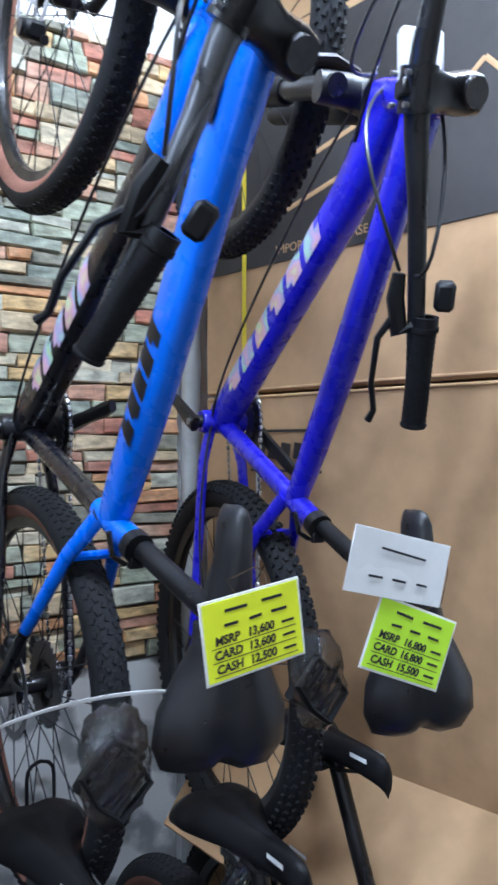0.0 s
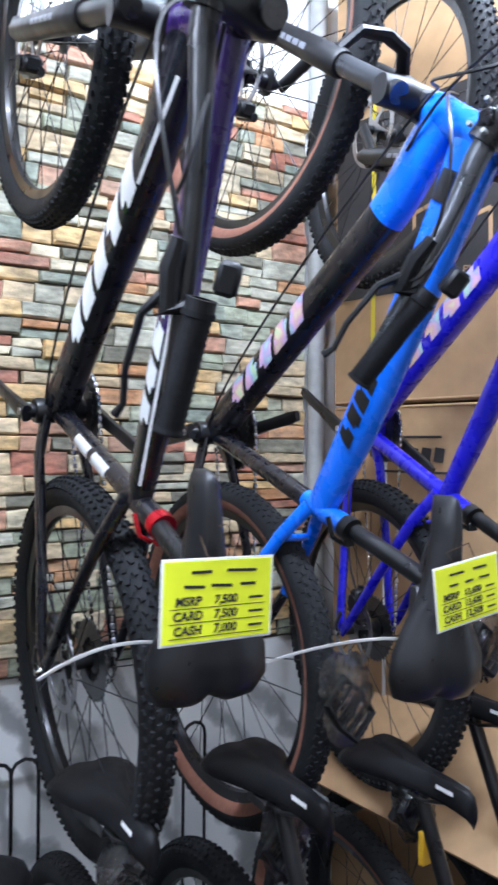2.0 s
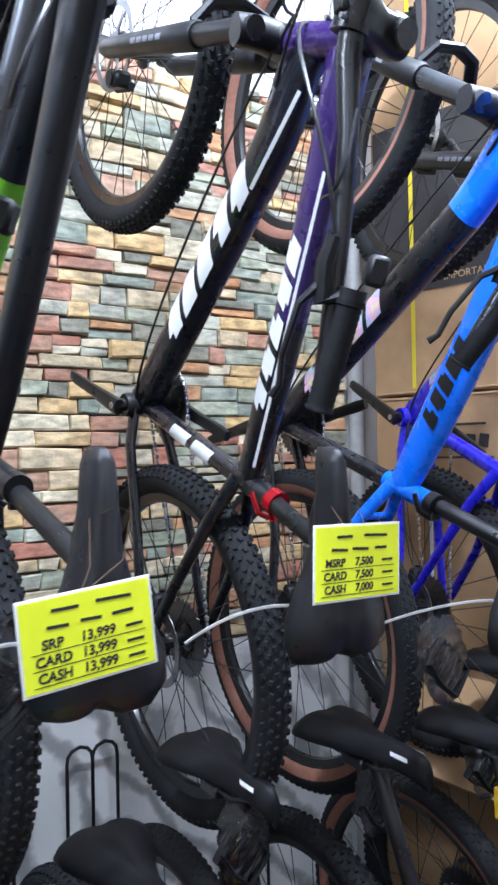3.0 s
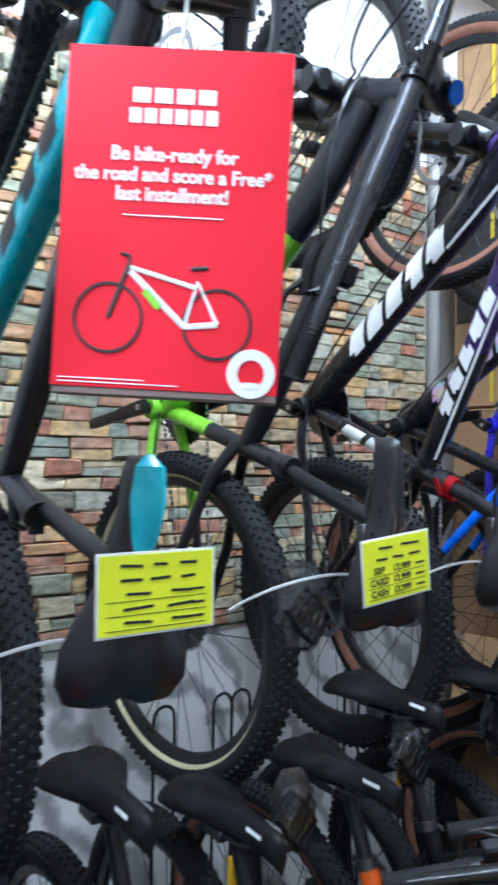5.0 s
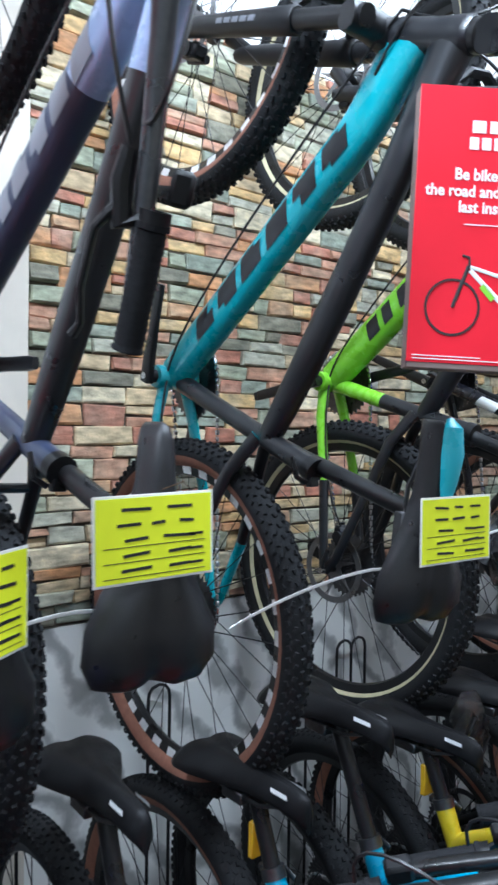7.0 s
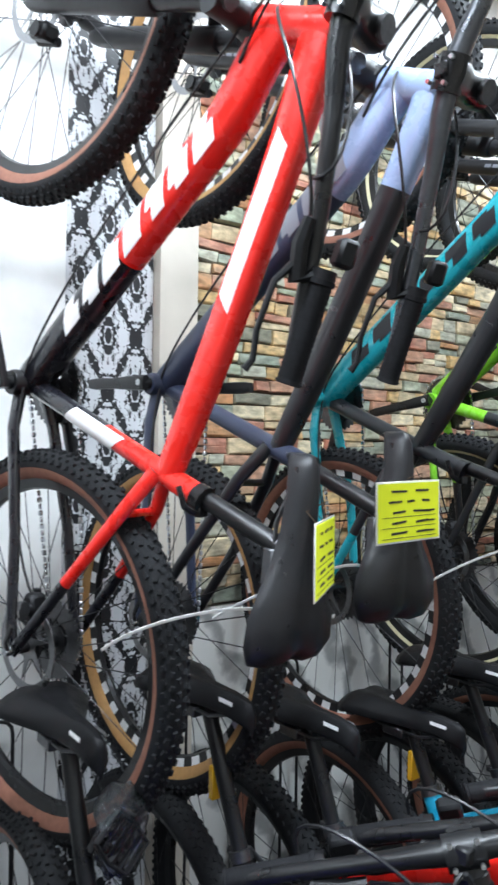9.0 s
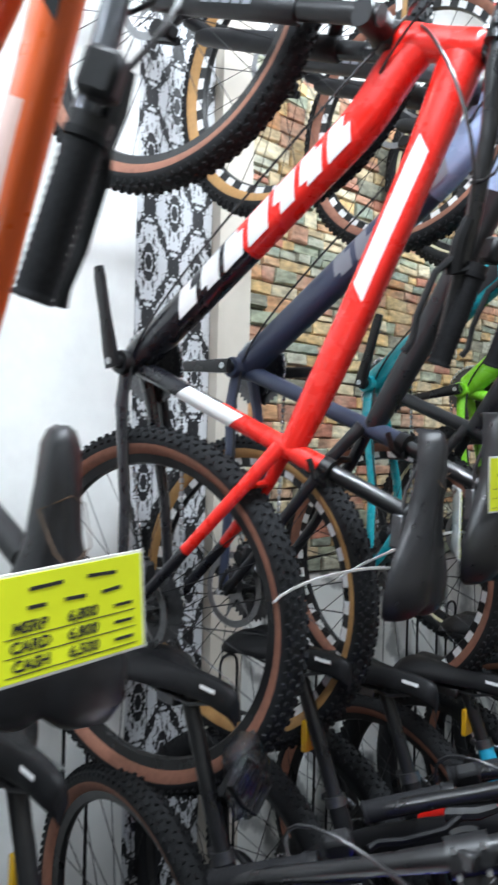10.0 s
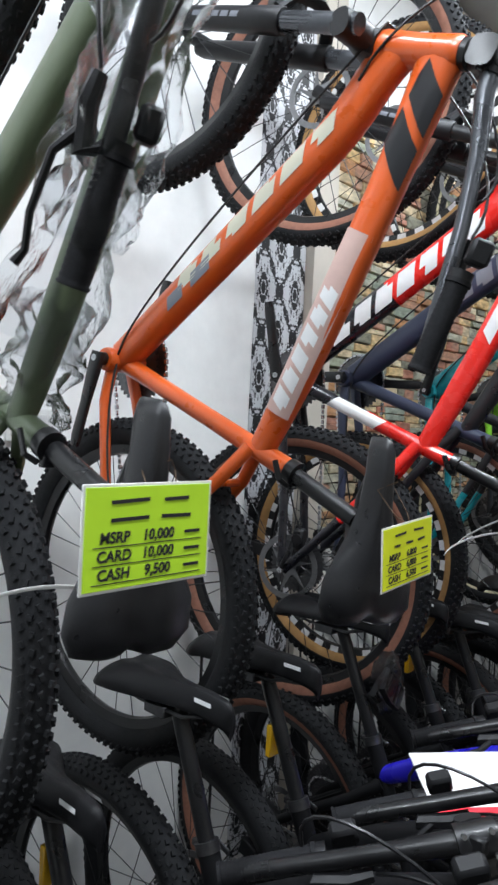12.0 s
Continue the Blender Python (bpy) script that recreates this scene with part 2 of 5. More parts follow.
def rim_mesh(radius):
    r = radius - 0.05
    g = Geo().lathe([(r, -0.013), (r + 0.006, -0.0145), (r + 0.0065, -0.011), (r - 0.002, -0.009), (r - 0.002, 0.009), (r + 0.0065, 0.011), (r + 0.006, 0.0145), (r, 0.013), (r - 0.02, 0.008), (r - 0.023, 0), (r - 0.02, -0.008)], 72, closed=True)
    return g.mesh("rim", ALLOY_BLACK)


def rim_decal_mesh(radius, blocks, material):
    g, r = Geo(), radius - 0.05
    for s in (-1, 1):
        for k in range(blocks):
            verts, a0, a1 = [], 2 * math.pi * k / blocks, 2 * math.pi * (k + 0.5) / blocks
            for i in range(5):
                a = a0 + (a1 - a0) * i / 4
                for q, y in ((r - 0.001, 0.0137), (r - 0.018, 0.0093)):
                    verts.append((q * math.cos(a), s * y, q * math.sin(a)))
            g.add(verts, [(2 * i, 2 * i + 1, 2 * i + 3, 2 * i + 2) for i in range(4)])
    return g.mesh("rim_decal", material)


def spokes_mesh(radius):
    g, r = Geo(), radius - 0.068
    for k in range(28):
        s = 1 if k % 2 else -1
        a = 2 * math.pi * k / 28
        h = a + radians(50 if (k // 2) % 2 else -50)
        g.tube([(0.023 * math.cos(h), s * 0.026, 0.023 * math.sin(h)), (r * math.cos(a), s * 0.003, r * math.sin(a))], 0.00115, n=4, cap=False)
    return g.mesh("spokes", SPOKE)


def hub_mesh(width):
    return Geo().lathe([(0.001, -width), (0.009, -width), (0.01, -0.035), (0.026, -0.03), (0.026, -0.024), (0.014, -0.02), (0.014, 0.02), (0.026, 0.024), (0.026, 0.03), (0.01, 0.035), (0.009, width), (0.001, width)], 18).mesh("hub", ALLOY_BLACK)


def rotor_mesh():
    g = Geo().lathe([(0.066, 0.0355), (0.08, 0.0355), (0.08, 0.0373), (0.066, 0.0373)], 36, closed=True)
    star = []
    for k in range(24):
        r, w = ((0.068, 0.0), (0.026, 0.02), (0.021, 0.0), (0.024, -0.02))[k % 4]
        t = 2 * math.pi * k / 24 + w + 0.25 * (r > 0.05)
        star.append((r * math.cos(t), r * math.sin(t)))
    n = len(star)
    g.add([(x, y, z) for y in (0.0356, 0.0372) for x, z in star], [tuple(range(n)), tuple(range(2 * n - 1, n - 1, -1))] + [(i, (i + 1) % n, n + (i + 1) % n, n + i) for i in range(n)])
    return g.mesh("disc_rotor", ROTOR_STEEL)


def cog(g, radius, teeth, y, thick):
    pts = []
    for k in range(teeth * 4):
        r = radius + (0.003 if k % 4 in (1, 2) else -0.0025)
        a = 2 * math.pi * k / (teeth * 4)
        pts.append((r * math.cos(a), r * math.sin(a)))
    n = len(pts)
    verts = [(x, y + s, z) for s in (0, thick) for x, z in pts]
    inner = [(0.55 * x, y + s, 0.55 * z) for s in (0, thick) for x, z in pts]
    faces = []
    for i in range(n):
        j = (i + 1) % n
        faces += [(i, j, n + j, n + i), (i, j, 2 * n + j, 2 * n + i), (n + i, n + j, 3 * n + j, 3 * n + i)]
    g.add(verts + inner, faces)


def cassette_mesh():
    g = Geo()
    for i, (r, teeth) in enumerate(((0.072, 36), (0.06, 30), (0.05, 25), (0.042, 21), (0.034, 17), (0.027, 14), (0.022, 11))):
        cog(g, r, teeth, -0.022 - 0.0045 * i, 0.0018)
    return g.mesh("cassette", DARK_STEEL)


def saddle_mesh(skin, width=0.081):
    """A padded saddle: two lobes at the back, a long nose, a shallow channel along the middle."""
    stations = [(-0.138, 0.55, -0.012), (-0.13, 0.82, 0.0), (-0.105, 1.0, 0.008), (-0.07, 0.97, 0.009), (-0.035, 0.75, 0.006), (0.0, 0.5, 0.003), (0.04, 0.34, 0.002), (0.09, 0.27, 0.002), (0.125, 0.24, -0.002), (0.138, 0.17, -0.008), (0.143, 0.07, -0.018)]
    n, verts, faces = 17, [], []
    for x, w, z in stations:
        w *= width
        for k in range(n):
            u = -1 + 2 * k / (n - 1)
            crown = -0.033 * abs(u) ** 2.3
            groove = -0.006 * math.exp(-(u / 0.22) ** 2) * (1 if x < 0.06 else 0.3)
            back = 0.018 * (1 - abs(u)) ** 1.5 if x < -0.12 else 0.0
            verts.append((x + back, w * u * (1 - 0.06 * (abs(u) > 0.9)), z + crown + groove))
    base = len(verts)
    for x, w, z in stations:
        for k in range(n):
            u = -1 + 2 * k / (n - 1)
            verts.append((x * 0.985, w * width * u * 0.93, z - 0.038 - 0.01 * (1 - abs(u))))
    m = len(stations)
    for i in range(m - 1):
        for k in range(n - 1):
            a, b = i * n + k, (i + 1) * n + k
            faces += [(a, a + 1, b + 1, b), (base + a, base + b, base + b + 1, base + a + 1)]
        for k in (0, n - 1):
            faces.append((i * n + k, (i + 1) * n + k, base + (i + 1) * n + k, base + i * n + k))
    for i in (0, m - 1):
        faces += [(i * n + k, i * n + k + 1, base + i * n + k + 1, base + i * n + k) for k in range(n - 1)]
    g = Geo()
    g.add(verts, faces)
    return g.mesh("saddle", skin, angle=60)


def rails_mesh():
    g = Geo()
    for s in (-1, 1):
        g.tube([(0.1, s * 0.012, -0.035), (0.05, s * 0.02, -0.05), (-0.05, s * 0.022, -0.05), (-0.1, s * 0.035, -0.035)], 0.0035, n=6)
    g.box(Matrix.Translation((-0.01, 0, -0.055)), (0.05, 0.055, 0.02))
    return g.mesh("saddle_rails", DARK_STEEL)


def crank_arm_mesh(s):
    g = Geo()
    g.tube([(-0.012, s * 0.062, 0), (0.02, s * 0.066, 0), (0.09, s * 0.072, 0), (0.155, s * 0.078, 0), (0.176, s * 0.079, 0)], [(0.016, 0.009), (0.0155, 0.009), (0.012, 0.007), (0.0125, 0.007), (0.010, 0.006)], n=12, power=3)
    g.lathe([(0.001, s * 0.072), (0.012, s * 0.072), (0.013, s * 0.045), (0.001, s * 0.045)], 16)
    return g.mesh("crank_arm", ALLOY_BLACK)


def chainring_mesh():
    g = Geo()
    cog(g, 0.075, 36, -0.052, 0.003)
    cog(g, 0.055, 26, -0.046, 0.003)
    for k in range(5):
        a = k * 2 * math.pi / 5
        g.tube([(0.012 * math.cos(a), -0.052, 0.012 * math.sin(a)), (0.062 * math.cos(a), -0.052, 0.062 * math.sin(a))], (0.008, 0.003), n=6)
    return g.mesh("chainring", DARK_STEEL)


def chain_mesh(bb, r_front, r_rear):
    g, pts = Geo(), []
    d = math.hypot(bb[0], bb[1])
    tilt = math.atan2(bb[1], bb[0])
    a0 = math.acos((r_rear - r_front) / d)
    for i in range(15):
        a = tilt + a0 + (2 * math.pi - 2 * a0) * i / 14
        pts.append((r_rear * math.cos(a), r_rear * math.sin(a)))
    for i in range(15):
        a = tilt - a0 + 2 * a0 * i / 14
        pts.append((bb[0] + r_front * math.cos(a), bb[1] + r_front * math.sin(a)))
    pts.append(pts[0])
    run, k = 0.0, 0
    for (x0, z0), (x1, z1) in zip(pts, pts[1:]):
        seg = math.hypot(x1 - x0, z1 - z0)
        while run < seg:
            t = run / seg
            m = Matrix.Translation((x0 + (x1 - x0) * t, -0.047, z0 + (z1 - z0) * t)) @ Matrix.Rotation(-math.atan2(z1 - z0, x1 - x0), 4, "Y")
            g.box(m, (0.0105, 0.007 if k % 2 else 0.0045, 0.008 if k % 2 else 0.006), bevel=0.2)
            run, k = run + 0.0127, k + 1
        run -= seg
    return g.mesh("chain", STEEL)


def derailleur_mesh():
    g = Geo()
    g.box(pose(-0.012, -0.065, -0.045, 0, 20, 0), (0.05, 0.022, 0.04))
    g.tube([(0.0, -0.058, -0.07), (0.02, -0.058, -0.14)], (0.016, 0.002), n=8)
    g.tube([(0.0, -0.044, -0.07), (0.02, -0.044, -0.14)], (0.016, 0.002), n=8)
    for z, x in ((-0.075, 0.0), (-0.135, 0.02)):
        g.lathe([(0.001, -0.055), (0.018, -0.055), (0.018, -0.047), (0.001, -0.047)], 14, (x, 0, z))
    return g.mesh("rear_derailleur", PLASTIC)


def caliper_mesh():
    g = Geo().box(pose(0, 0.042, 0), (0.05, 0.032, 0.028), bevel=0.2)
    g.lathe([(0.001, 0.062), (0.013, 0.062), (0.014, 0.05), (0.001, 0.05)], 14)
    g.tube([(-0.03, 0.03, -0.01), (0.03, 0.03, -0.01)], (0.008, 0.006), n=8)
    return g.mesh("brake_caliper", PLASTIC)


def grip_mesh(length, ribs):
    prof, n = [(0.004, 0), (0.0165, 0.0), (0.0175, 0.003)], ribs * 2
    for i in range(n + 1):
        prof.append((0.0155 + (0.0007 if i % 2 else -0.0004), 0.005 + (length - 0.012) * i / n))
    prof += [(0.018, length - 0.006), (0.018, length), (0.012, length)]
    return Geo().lathe(prof, 18, axis="X").mesh("grip", FOAM, angle=70)


def lever_mesh():
    """A hydraulic brake lever with its clamp and reservoir, along the bar (x), blade ahead of it (z)."""
    g = Geo().lathe([(0.011, 0), (0.0165, 0), (0.0165, 0.014), (0.011, 0.014)], 16, axis="X")
    g.tube([(0.01, 0, 0.012), (0.02, 0, 0.03), (-0.02, 0, 0.038), (-0.05, 0, 0.036)], [(0.009, 0.009), (0.012, 0.011), (0.011, 0.01), (0.008, 0.007)], n=8)
    g.tube([(0.0, 0, 0.036), (0.03, 0, 0.055), (0.09, 0, 0.058), (0.125, 0, 0.052), (0.14, 0, 0.058)], [(0.006, 0.006), (0.0045, 0.007), (0.004, 0.007), (0.004, 0.0065), (0.0055, 0.0065)], n=8)
    g.box(pose(-0.025, 0.006, -0.02), (0.035, 0.03, 0.024), bevel=0.2)
    return g.mesh("brake_lever", PLASTIC)


def tube_decal(p0, p1, size, along, count, width, slant, material, kind=0, power=2.0, facing=1, shift=0.0):
    """Abstract slanted blocks on the side of a tube from p0 to p1; along: where they start and end."""
    p0, p1 = Vector(p0), Vector(p1)
    t = (p1 - p0).normalized()
    s = Vector((0, facing, 0))
    u = s.cross(t)
    length, g = (p1 - p0).length, Geo()
    step = (along[1] - along[0]) / count

    def at(x, w):
        x = min(max(x, 0), 1)
        a, b = size[0][0] + (size[1][0] - size[0][0]) * x, size[0][1] + (size[1][1] - size[0][1]) * x
        w = max(-0.97, min(0.97, w))
        depth = (1 - abs(w) ** power) ** (1 / power)
        return p0 + t * (length * x) + u * (a * w * 1.01) + s * (b * depth + 0.0009)

    def stroke(x0, x1, w0, w1):
        verts = []
        for i in range(6):
            w = shift + w0 + (w1 - w0) * i / 5
            verts += [at(x0 + slant * w, w), at(x1 + slant * w, w)]
        g.add(verts, [(2 * i, 2 * i + 1, 2 * i + 3, 2 * i + 2) for i in range(5)])

    for k in range(count):
        a = along[0] + step * k
        b, d = a + step * 0.78, step * 0.27
        form = (k * 7 + kind) % 4
        if kind == 9:
            stroke(a, b, -width, width)
            continue
        if kind >= 20:
            cols = (a, a + step * 0.26, b - step * 0.26, b)
            rows = [shift + width * q for q in (-1, -0.62, -0.16, 0.16, 0.62, 1)]
            gaps = ((), ((2, 4),), ((0, 0),), ((2, 3), (2, 4)), ((0, 0), (2, 4)), ((0, 0), (0, 1)))[kind % 6]
            base = {(p, q): at(cols[p] + slant * rows[q], rows[q]) for p in range(4) for q in range(6)}
            order = list(base)
            g.add(base.values(), [tuple(order.index(c) for c in ((p, q), (p + 1, q), (p + 1, q + 1), (p, q + 1))) for p in range(3) for q in range(5) if (p, q) not in gaps])
            continue
        stroke(a, b - d * (0.0, 0.5, 0.9, 0.25)[form], -width, width)
    return g.mesh("decal", material)


# ---------- the whole bicycle ----------
STOCK = [Vector((x, 0, z)) for x, z in ((0.448, -0.053), (0.307, 0.282), (0.908, 0.477), (0.869, 0.583), (1.115, 0.015))]
LINES, SADDLES, NECK = {}, {}, 0.046


def two_tone(name, p0, p1, sizes, mats, parent, split=0.5, power=2.4, n=16, bow=(0, 0, 0), neck=0.0):
    """A frame tube from p0 to p1 with a size at each end and in the middle; mats: one paint or two."""
    g, pts, siz = Geo(), [], []
    p0, p1 = Vector(p0), Vector(p1)
    mats = mats if isinstance(mats, tuple) else (mats,)
    for i in range(25 if neck else 13):
        t = i / (24 if neck else 12)
        q = 4 * t * (1 - t)
        bend = neck * t * (1 if t < 0.72 else 0.5 + 0.5 * math.cos(math.pi * (t - 0.72) / 0.28))
        pts.append(p0 + (p1 - p0) * t + Vector(bow) * q + Vector((0, 0, bend)))
        siz.append(tuple((sizes[0][k] * (1 - t) + sizes[2][k] * t) * (1 - q) + sizes[1][k] * q for k in (0, 1)))
    g.tube(pts, siz, n=n, power=power)
    if len(mats) > 1:
        runs = len(pts) - 1
        cut = round(runs * split) * n
        g.m = [1 if cut <= i < runs * n or i == len(g.m) - 1 else 0 for i in range(len(g.m))]
    return part(name, g.mesh(name, list(mats)), parent)


def wheel(name, bike, place, radius, wall, knobby, rear, blocks=0, decal=None, spin=0.0):
    hubw = 0.068 if rear else 0.05
    w = part(name, cached(("rim", radius), lambda: rim_mesh(radius)), bike, "", Matrix.Translation(place) @ Matrix.Rotation(spin, 4, "Y"))
    part("tyre", cached(("tyre", radius, wall.name, knobby), lambda: tyre_mesh(radius, wall, knobby)), w)
    part("spokes", cached(("spokes", radius), lambda: spokes_mesh(radius)), w)
    part("hub", cached(("hub", rear), lambda: hub_mesh(hubw)), w)
    part("disc_rotor", cached("rotor", rotor_mesh), w, "bright steel brake disc")
    if rear:
        part("cassette", cached("cassette", cassette_mesh), w)
    if blocks:
        tagged(part("rim_decal", cached(("rdecal", radius, blocks, decal.name), lambda: rim_decal_mesh(radius, blocks, decal)), w), kind="stuff")
    return w


def bicycle(name, m, label, group, frame_paint, radius=0.347, wall=RUBBER, knobby=True, blocks=0, block_mat=None, post=0.211, extend=0.05, saddle_turn=0.0, saddle_tilt=0.0, saddle_roll=0.0, saddle_slide=0.0, saddle_side=0.0, skin=None,
            bar="turned", bar_side=-1, bar_swing=0.0, rise=0.03, sweep=0.02, crank=90.0, clamp=None, down_size=0.033, top_size=0.024, grip_len=0.13, fork_paint=None, reflector=None, spin=0.0, stem_len=0.07, steer=0.0, drop=0.0, ribs=16, bar_metal=None, shape=None, seat=None, grip_end=None, cap=None):
    """frame_paint: paints for down, top, seat, head, stay and chainstay. shape: (x, z) of bottom bracket, seat cluster, head tube's lower and upper end and front axle.
    seat: the saddle's nose and tail; grip_end: the end of the grip that hangs down; all in the bicycle's own axes."""
    bike = thing(name, m, label, "bicycle", group)
    BB, CLUSTER, HEAD_LOW, HEAD_TOP, FRONT_AXLE = [Vector((x, 0, z)) for x, z in shape] if shape else STOCK
    fp = frame_paint
    bar_metal = bar_metal or ALLOY_BLACK
    su = (CLUSTER - BB).normalized()
    hu = (HEAD_TOP - HEAD_LOW).normalized()
    LINES[bike.name] = {"down": (BB + Vector((0.01, 0, 0.01)), HEAD_LOW + hu * 0.02 + Vector((0, 0, NECK))),
                        "top": (CLUSTER - su * 0.02 + Vector((0, 0, 0.008)), HEAD_TOP - hu * 0.02 + Vector((0, 0, 0.008))),
                        "seat": (BB, CLUSTER)}
    two_tone("down_tube", BB + Vector((0.01, 0, 0.01)), HEAD_LOW + hu * 0.02, [(down_size * 0.95, 0.03), (down_size, 0.027), (down_size * 1.08, 0.024)], fp["down"], bike, fp.get("split", 0.3), neck=NECK)
    two_tone("top_tube", CLUSTER - su * 0.02, HEAD_TOP - hu * 0.02, [(top_size * 0.8, 0.017), (top_size, 0.021), (top_size * 1.3, 0.023)], fp["top"], bike, fp.get("top_split", 0.5), bow=(0, 0, 0.01))
    two_tone("seat_tube", BB, CLUSTER + su * extend, [(0.019, 0.019), (0.0165, 0.0165), (0.0185, 0.0185)], fp["seat"], bike, fp.get("seat_split", 0.5), 2.0)
    part("head_tube", Geo().tube([HEAD_LOW - hu * 0.012, HEAD_LOW - hu * 0.004, HEAD_LOW, HEAD_LOW + hu * 0.058, HEAD_TOP, HEAD_TOP + hu * 0.004, HEAD_TOP + hu * 0.012], [0.024, 0.0275, 0.0275, 0.0245, 0.026, 0.026, 0.023], n=18).mesh("head_tube", fp["head"]), bike)
    part("bottom_bracket", Geo().lathe([(0.001, -0.046), (0.021, -0.046), (0.0235, -0.04), (0.0235, 0.04), (0.021, 0.046), (0.001, 0.046)], 20, BB).mesh("bottom_bracket", fp["bb"] if "bb" in fp else ALLOY_BLACK), bike)
    for s in (-1, 1):
        ax = Vector((0.0, s * 0.066, 0.0))
        pts = [CLUSTER - su * 0.035 + Vector((0, s * 0.012, 0)), CLUSTER + Vector((-0.05, s * 0.036, -0.08)), CLUSTER * 0.45 + Vector((-0.005, s * 0.058, -0.012)), ax + Vector((0.025, 0, 0.03)), ax]
        g = Geo().tube(pts, [(0.014, 0.011), (0.0125, 0.010), (0.011, 0.0095), (0.0105, 0.009), (0.014, 0.006)], n=10)
        stay = fp["stay"] if isinstance(fp["stay"], tuple) else (fp["stay"],)
        if len(stay) > 1:
            g.m = [1 if i >= 20 else 0 for i in range(len(g.m))]
        part("seat_stay", g.mesh("seat_stay", list(stay)), bike)
        pts = [BB + Vector((-0.01, s * 0.024, 0)), BB + Vector((-0.08, s * 0.042, 0.006)), Vector((0.2, s * 0.056, -0.012)), Vector((0.04, s * 0.066, -0.004)), ax]
        g = Geo().tube(pts, [(0.015, 0.0105), (0.0135, 0.0095), (0.012, 0.009), (0.011, 0.009), (0.016, 0.006)], n=10)
        chainstay = fp["chainstay"] if isinstance(fp["chainstay"], tuple) else (fp["chainstay"],)
        if len(chainstay) > 1:
            g.m = [1 if i >= 20 else 0 for i in range(len(g.m))]
        part("chain_stay", g.mesh("chain_stay", list(chainstay)), bike)
    part("stay_bridge", Geo().tube([CLUSTER + Vector((-0.055, -0.036, -0.085)), CLUSTER + Vector((-0.055, 0.036, -0.085))], 0.007, n=8, side=(1, 0, 0)).mesh("stay_bridge", stay[0]), bike)
    # seat post, clamp, saddle
    top = CLUSTER + su * post
    saddle_at = top + Vector((-0.022 + saddle_slide, saddle_side, 0.048))
    if seat:
        nose, tail = Vector(seat[0]), Vector(seat[1])
        way = (nose - tail).normalized()
        saddle_at = tail + way * 0.145 + Vector((0, -0.014, 0.002))
        saddle_turn, saddle_tilt = math.degrees(math.atan2(way.y, way.x)), math.degrees(-math.asin(way.z)) - 1.2
        top = saddle_at + Vector((0.022, 0, -0.048))
    SADDLES[bike.name] = saddle_at
    part("seat_post", Geo().tube([CLUSTER - su * 0.03, CLUSTER + (top - CLUSTER) * 0.25, top], 0.0142, n=14).mesh("seat_post", ALLOY_BLACK), bike)
    clamp_ob = part("seat_clamp", Geo().tube([CLUSTER + su * (extend - 0.004), CLUSTER + su * (extend + 0.014)], 0.0205, n=16).box(Matrix.Translation(CLUSTER + su * (extend + 0.005) + Vector((-0.02, 0, 0))), (0.016, 0.02, 0.012)).mesh("seat_clamp", clamp or ALLOY_BLACK), bike)
    part("lever", Geo().tube([CLUSTER + su * (extend + 0.005) + Vector((-0.022, 0.014, 0)), CLUSTER + su * (extend + 0.01) + Vector((-0.01, 0.03, -0.01)), CLUSTER + su * (extend + 0.01) + Vector((0.02, 0.032, -0.02))], (0.006, 0.003), n=8).mesh("lever", clamp or ALLOY_BLACK), clamp_ob)
    sm = Matrix.Translation(saddle_at) @ Matrix.Rotation(radians(saddle_turn), 4, "Z") @ Matrix.Rotation(radians(saddle_roll), 4, "X") @ Matrix.Rotation(radians(saddle_tilt), 4, "Y") @ Matrix.Diagonal((1.05, 1.04, 1, 1))
    saddle = part("saddle", cached(("saddle", (skin or VINYL).name), lambda: saddle_mesh(skin or VINYL)), bike, "", sm)
    part("saddle_frame", cached("rails", rails_mesh), saddle)
    for s in ((-1, 1) if bar != "turned" else ()):
        part("saddle_mark", cached(("smark", s), lambda: saddle_mark_mesh(s)), saddle)
    # transmission
    part("chainring", cached("chainring", chainring_mesh), bike, "", Matrix.Translation(BB))
    for s, extra in ((1, 0), (-1, 180)):
        part("crank_arm", cached(("crank", s), lambda: crank_arm_mesh(s)), bike, "", Matrix.Translation(BB) @ Matrix.Rotation(radians(-(crank + extra)), 4, "Y"))
    for s in (-1, 1):
        part("crank_bolt", Geo().lathe([(0.001, s * 0.0735), (0.0065, s * 0.0735), (0.0065, s * 0.071), (0.001, s * 0.071)], 12, BB).mesh("crank_bolt", STEEL), bike)
    part("axle_nut", cached("axle_nut", lambda: Geo().lathe([(0.001, 0.082), (0.007, 0.082), (0.0085, 0.079), (0.0085, 0.07), (0.001, 0.07)], 12).mesh("axle_nut", STEEL)), bike)
    part("quick_release", cached("qr", lambda: Geo().tube([(0, 0.076, 0), (0.02, 0.086, 0.01), (0.05, 0.084, 0.025)], [(0.006, 0.004), (0.005, 0.003), (0.006, 0.003)], n=8).mesh("quick_release", ALLOY_BLACK)), bike)
    part("chain", cached(("chain", BB.x, BB.z), lambda: chain_mesh((BB.x, BB.z), 0.077, 0.045)), bike)
    part("rear_derailleur", cached("derailleur", derailleur_mesh), bike)
    part("brake_caliper", cached("caliper", caliper_mesh), bike, "", Matrix.Translation((0.075, 0.0, 0.03)))
    wheel("rear_wheel", bike, (0, 0, 0), radius, wall, knobby, True, blocks, block_mat, spin)
